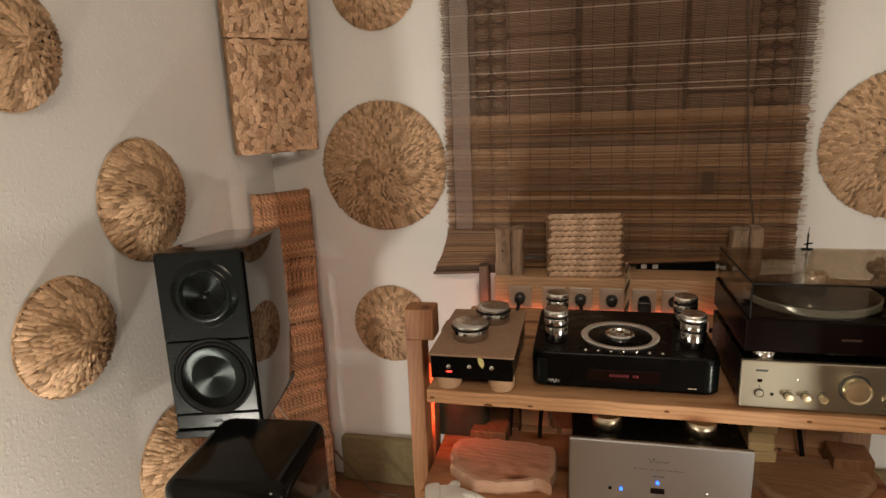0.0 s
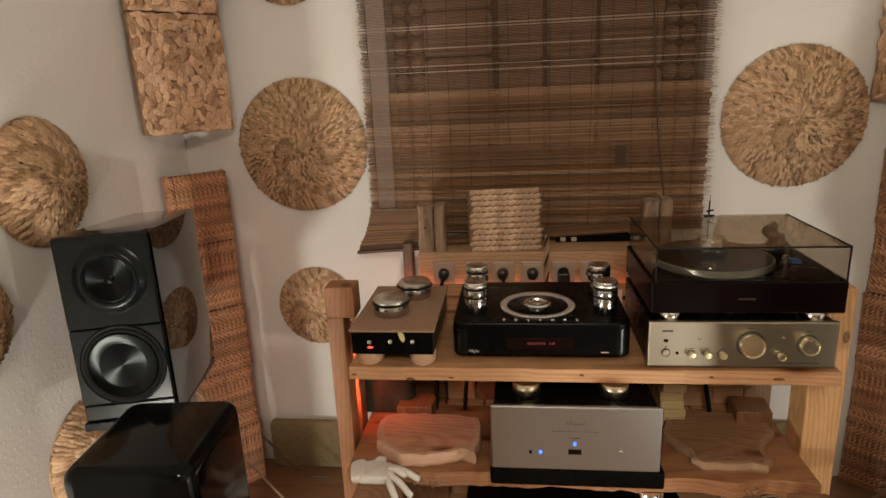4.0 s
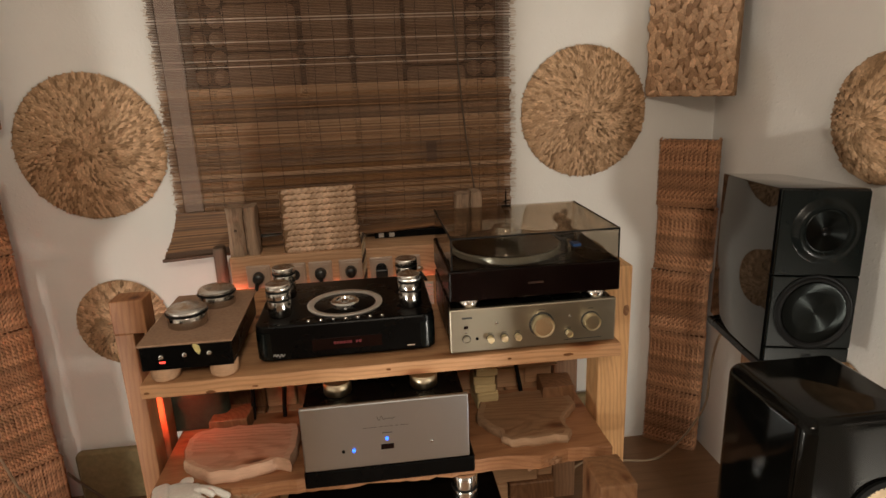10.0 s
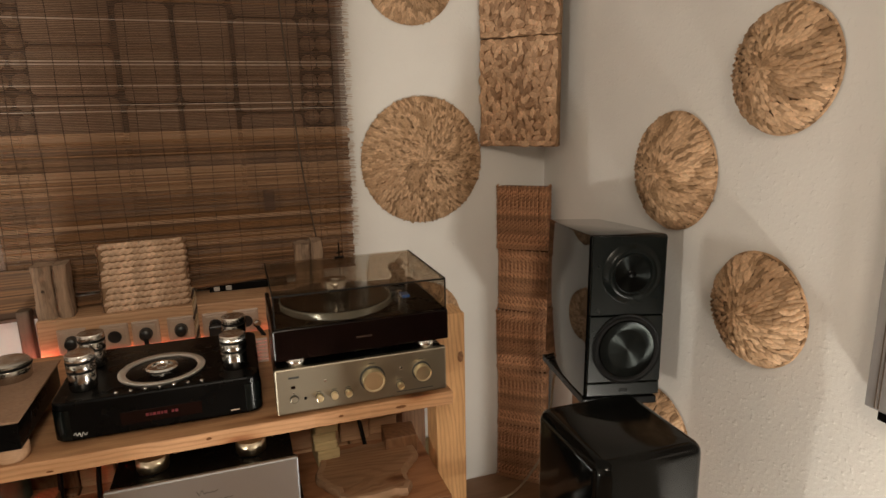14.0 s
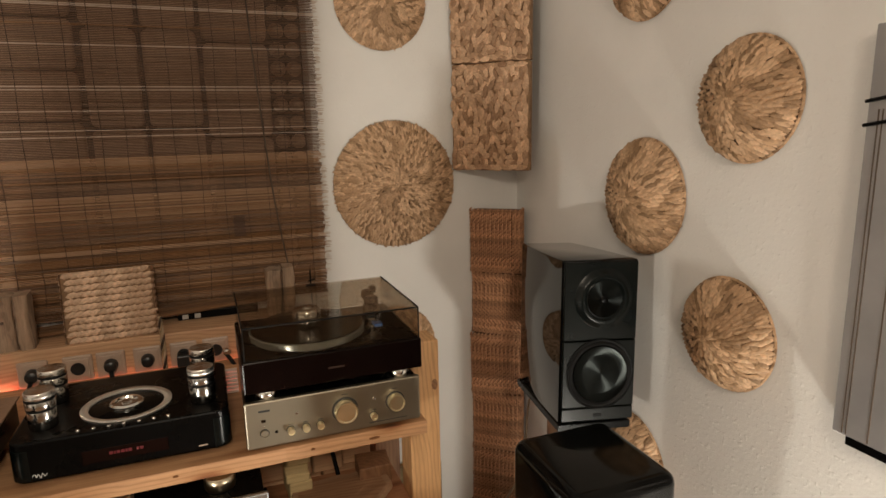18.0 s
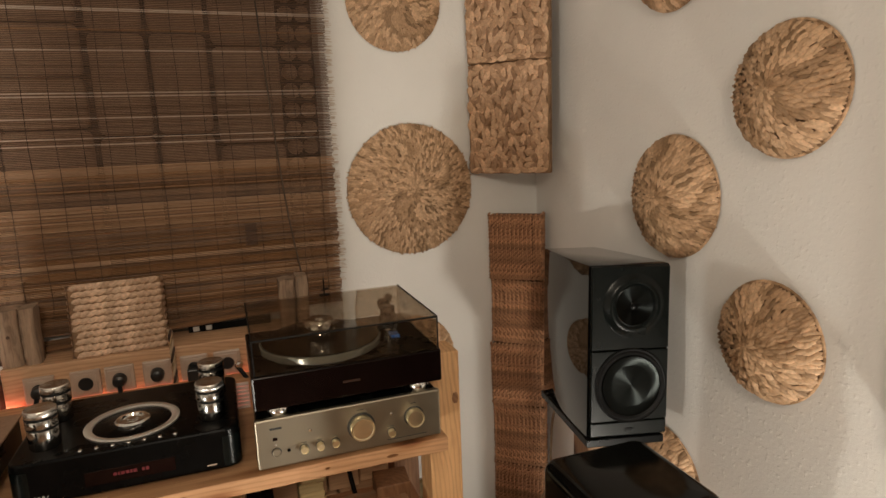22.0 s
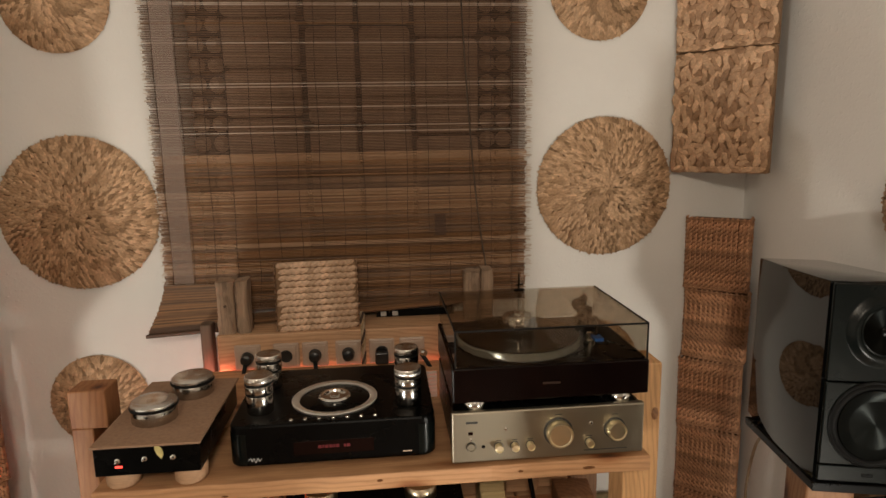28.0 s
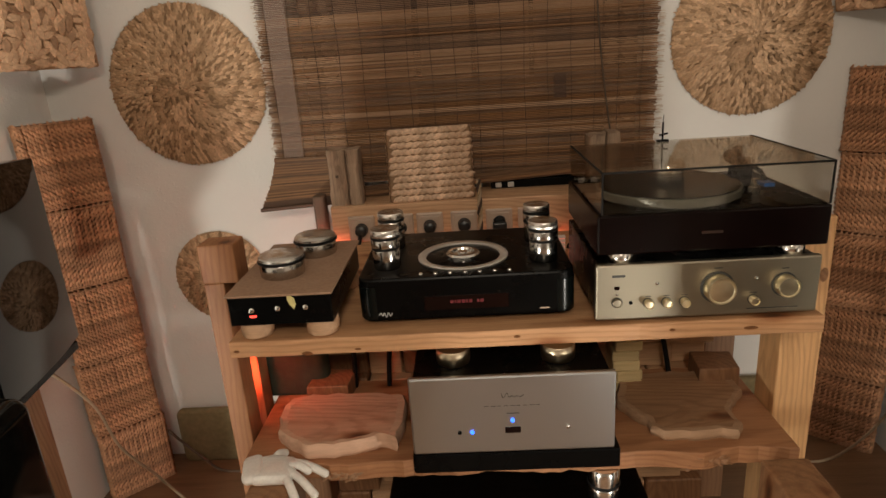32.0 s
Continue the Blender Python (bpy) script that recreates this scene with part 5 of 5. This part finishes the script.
def rope_basket(m, w, d, h):
    b = thing("rope_basket", m, "small rectangular basket of thick pale woven rope", "basket")
    rnd = random.Random(5)
    part("core", box(-w / 2, w / 2, 0.006, d - 0.006, 0.0, h - 0.004, 0.010, 3), WICKER_BACK, b, "rope core")
    rows, cols = 11, 11
    for r in range(rows):
        poses = []
        z, shift = (r + 0.5) * h / rows, rnd.uniform(0.0, 0.55)
        for c in range(cols):
            poses.append((pose(-w / 2 + 0.016 + (c + 0.2 + shift) * (w - 0.032) / (cols - 0.4), 0.0055, z, 90, 0, 0) @ pose(0, 0, 0, 0, 0, 17 + rnd.uniform(-5, 5)), rnd.uniform(0.035, 0.042), rnd.uniform(0.0160, 0.0185), rnd.uniform(0.0080, 0.0105)))
        for c in range(7):
            for side in (-1, 1):
                poses.append((pose(side * (w / 2 - 0.0015), (c + 0.5) * d / 7, z, 0, side * 90, 0) @ pose(0, 0, 0, 0, 0, 72), 0.026, 0.017, 0.0035))
        shared("rope_course", strand_mesh("rope_course", poses, WICKER), b, Matrix())
    for r in range(5):
        poses = [(pose(-w / 2 + 0.012 + (c + 0.5) * (w - 0.024) / cols, 0.012 + r * (d - 0.02) / 4.5, h - 0.006) @ pose(0, 0, 0, 0, 0, 14 + rnd.uniform(-6, 6)), 0.036, 0.024, 0.0055) for c in range(cols)]
        shared("rope_course", strand_mesh("rope_course", poses, WICKER), b, Matrix())
    return b


rope_basket(pose(0.044, 2.058, TOPZ + 0.001, -11, 0, 2) @ pose(0, 0, 0, 0, -0.6, 0), 0.264, 0.10, 0.226)


def driftwood(m, w, d, h, seed):
    t = thing("driftwood_block", m, "upright weathered driftwood block with a deep crack", "driftwood", "driftwood blocks")
    rnd = random.Random(seed)
    for x0, x1 in ((-w / 2, 0.005), (0.008, w / 2)):
        bm, rings, tall = bmesh.new(), [], h + rnd.uniform(-0.008, 0.004)
        plan = rounded(x0, x1, 0, d, 0.014, 5)
        for k in range(15):
            z = tall * k / 14
            ring = []
            for px, py in plan:
                lump = noise.noise((px * 45, py * 45 + seed, z * 14)), noise.noise((px * 120, py * 120 + seed, z * 40)), noise.noise((px * 60, seed, 9))
                top = 0.010 * lump[2] if k == 14 else 0.0
                ring.append(bm.verts.new((px + 0.006 * lump[0] + 0.002 * lump[1], py + 0.006 * lump[1] - 0.003 * lump[0], z + top)))
            rings.append(ring)
        for low_ring, high_ring in zip(rings, rings[1:]):
            for i in range(len(plan)):
                j = (i + 1) % len(plan)
                bm.faces.new((low_ring[i], low_ring[j], high_ring[j], high_ring[i]))
        bm.faces.new(rings[0][::-1])
        bm.faces.new(rings[-1])
        part("half", bm, DRIFT, t, "", True)
    part("hole", lathe([(0.005, 0), (0.004, 0.002), (0, 0.002)], 12), DARKSTICK, t, "dark worm hole", True, pose(-0.022, -0.0015, h * 0.55, 90, 0, 0))
    part("core", prism(rounded(-w / 2 + 0.01, w / 2 - 0.01, 0.02, d - 0.006, 0.01, 3), 0, h - 0.012), DARKSTICK, t, "dark split core")
    return t


driftwood(pose(-0.223, 2.060, TOPZ), 0.100, 0.075, 0.168, 2)
driftwood(pose(0.577, 2.092, TOPZ), 0.094, 0.075, 0.172, 3)
stick = thing("driftwood_stick", pose(-0.322, 2.09, SHELF - 0.10), "short dark driftwood stick beside a beam", "driftwood")
part("stick", prism(rounded(-0.018, 0.02, 0, 0.05, 0.01, 3), 0, 0.235, 0.004), DARKSTICK, stick)
cord = thing("braided_cord", pose(0, 0, 0), "thick braided cord hanging over a beam", "cord")
for k in range(3):
    pts = [(0.188 + 0.0042 * math.sin(i * 0.9 + k * 2.1), 2.024 + 0.0042 * math.cos(i * 0.9 + k * 2.1), 0.925 - i * 0.0105) for i in range(20)]
    part("strand", tube(pts, 0.0042, 7), straw("tan_braid", (0.46, 0.33, 0.19), (0.36, 0.25, 0.14), (0.22, 0.15, 0.08)) if k == 0 else THREAD if k == 1 else PAPER_CABLE, cord, "", True)

# ---- small things round the floor ----
for x, w, hh, y in ((-0.80, 0.40, 0.225, 2.20), (1.06, 0.30, 0.255, 2.215)):
    c = thing("olive_cushion", pose(x, y, FLOOR), "flat olive cushion leaning against a white wall", "cushion", "olive cushions")
    part("cushion", prism(rounded(-w / 2, w / 2, 0, hh, 0.025, 5), 0, 0.035, 0.012, 3), OLIVE, c, "", True, pose(0, 0.03, 0, 90, 0, 0))
for pts, label in ((((1.41, 1.72, 0.61), (1.402, 1.79, 0.51), (1.445, 1.89, 0.32), (1.468, 1.94, 0.16), (1.40, 1.955, 0.02), (1.32, 2.01, -0.11), (1.20, 2.08, FLOOR + 0.006), (1.05, 2.10, FLOOR + 0.006), (0.93, 2.02, FLOOR + 0.006)), "pale speaker cable sagging to the floor"),
                   (((-1.02, 1.62, 0.60), (-1.017, 1.80, 0.351), (-0.965, 1.80, 0.196), (-0.874, 1.80, 0.088), (-0.78, 1.80, -0.03), (-0.65, 1.79, FLOOR + 0.006), (-0.50, 1.76, FLOOR + 0.006)), "pale speaker cable sagging to the floor")):
    c = thing("speaker_cable", pose(0, 0, 0), label, "cable", "speaker cables")
    part("cord", tube(pts, 0.0045, 8), PAPER_CABLE, c, "", True)
c = thing("thin_cable", pose(0, 0, 0), "thin brown cable hanging before a cushion", "cable")
part("cord", tube([(-1.0, 2.13, 0.03), (-0.96, 2.13, -0.02), (-0.90, 2.13, -0.085), (-0.83, 2.13, FLOOR + 0.008), (-0.72, 2.12, FLOOR + 0.008)], 0.005, 8), DARKSTICK, c, "", True)

# white glove over the timber leg
glove = rack_thing("white_glove", pose(-0.312, 1.318, 0.433, 0, 0, 2) @ Matrix.Scale(0.80, 4), "limp white cotton glove draped over a timber leg", "glove")
bm = prism(rounded(-0.058, 0.058, -0.045, 0.050, 0.022, 5), 0.0, 0.024, 0.009, 3)
bmesh.ops.subdivide_edges(bm, edges=bm.edges[:], cuts=2, use_grid_fill=True)
for v in bm.verts:
    v.co.z += 0.008 * noise.noise((v.co.x * 30, v.co.y * 30, 2)) * (v.co.z / 0.024) + 0.010 * (v.co.z / 0.024) * math.cos(v.co.x * 22)
part("palm", bm, GLOVE, glove, "crumpled cotton palm", True)
cuff = prism(rounded(-0.026, 0.030, -0.052, 0.052, 0.02, 5), 0.0, 0.028, 0.010, 3)
part("cuff", cuff, GLOVE, glove, "ribbed cotton cuff", True, pose(-0.060, 0.010, 0.003, 0, -8, 12))
for c0, c1 in (((0.045, 0.034, 0.016), (0.138, 0.004, -0.004)), ((0.045, 0.014, 0.022), (0.095, -0.004, 0.014)), ((0.045, -0.008, 0.020), (0.122, -0.070, -0.012)), ((0.038, -0.028, 0.018), (0.078, -0.094, -0.010)), ((-0.010, 0.050, 0.018), (0.010, 0.085, 0.012))):
    c0, c1 = Vector(c0), Vector(c1)
    mid = (c0 + c1) / 2 + Vector((0, 0, 0.008))
    tip = c1 + (c1 - mid).normalized() * 0.006
    bm = tube([c0, mid, c1], 0.0115, 10)
    bmesh.ops.create_uvsphere(bm, u_segments=10, v_segments=6, radius=0.0115, matrix=Matrix.Translation(c1))
    part("finger", bm, GLOVE, glove, "", True)

# splintered bark left on the front edge of the lower shelf
rk = random.Random(31)
for x0, x1, z0, z1 in ((-0.215, -0.135, 0.385, 0.405), (0.60, 0.69, 0.388, 0.412)):
    bk = rack_thing("bark_patch", pose((x0 + x1) / 2, 1.360, (z0 + z1) / 2), "rough splintered bark on a shelf edge", "bark", "bark patches")
    poses = [(pose(rk.uniform(x0 - x1, x1 - x0) / 2, rk.uniform(0, 0.008), rk.gauss(0, 0.007), 90, 0, 0) @ pose(0, 0, 0, 0, 0, rk.gauss(0, 22)), rk.uniform(0.014, 0.034), rk.uniform(0.005, 0.009), rk.uniform(0.006, 0.012)) for _ in range(46)]
    shared("splinters", strand_mesh("splinters", poses, CHIP if x0 < 0 else PINE_DARK), bk, Matrix())

# grey sheet on the east wall
gp = thing("grey_panel", pose(X1 - 0.004, 0.76, 0.86), "flat grey sheet hung on a white wall with dark cords", "wall panel")
part("sheet", box(-0.035, 0, -0.75, 0, 0, 0.815, 0.002, 1), GREYPANEL, gp, "smooth grey sheet")
part("lower_edge", box(-0.034, -0.001, -0.75, -0.03, -0.018, 0.0), BLACK, gp, "dark lower edge")
for y in (-0.022, -0.030, -0.075):
    part("seam", box(-0.0365, -0.0345, y - 0.001, y + 0.001, 0.005, 0.66), DARKSTICK, gp, "thin dark seam")
for z0, z1 in ((0.675, 0.72), (0.63, 0.675)):
    part("strap", tube([(-0.0385, 0.003, z0), (-0.0385, -0.10, z0 + 0.02), (-0.0385, -0.30, z1 + 0.03)], 0.0035, 6), BLACK, gp, "black cord", True)

# dark slot with pale tabs at the back of the beam
slot = thing("cable_tray", pose(0.34, 2.20, TOPZ), "narrow black cable tray with two pale tabs behind a beam", "cable tray")
part("tray", box(-0.11, 0.16, -0.02, 0.02, 0, 0.026, 0.002), BLACK, slot)
for x in (-0.085, -0.045):
    part("tab", box(x - 0.010, x + 0.010, -0.024, -0.018, 0.004, 0.020, 0.002), plain("pale_tab", (0.55, 0.52, 0.48), 0.5), slot, "pale plastic tab")
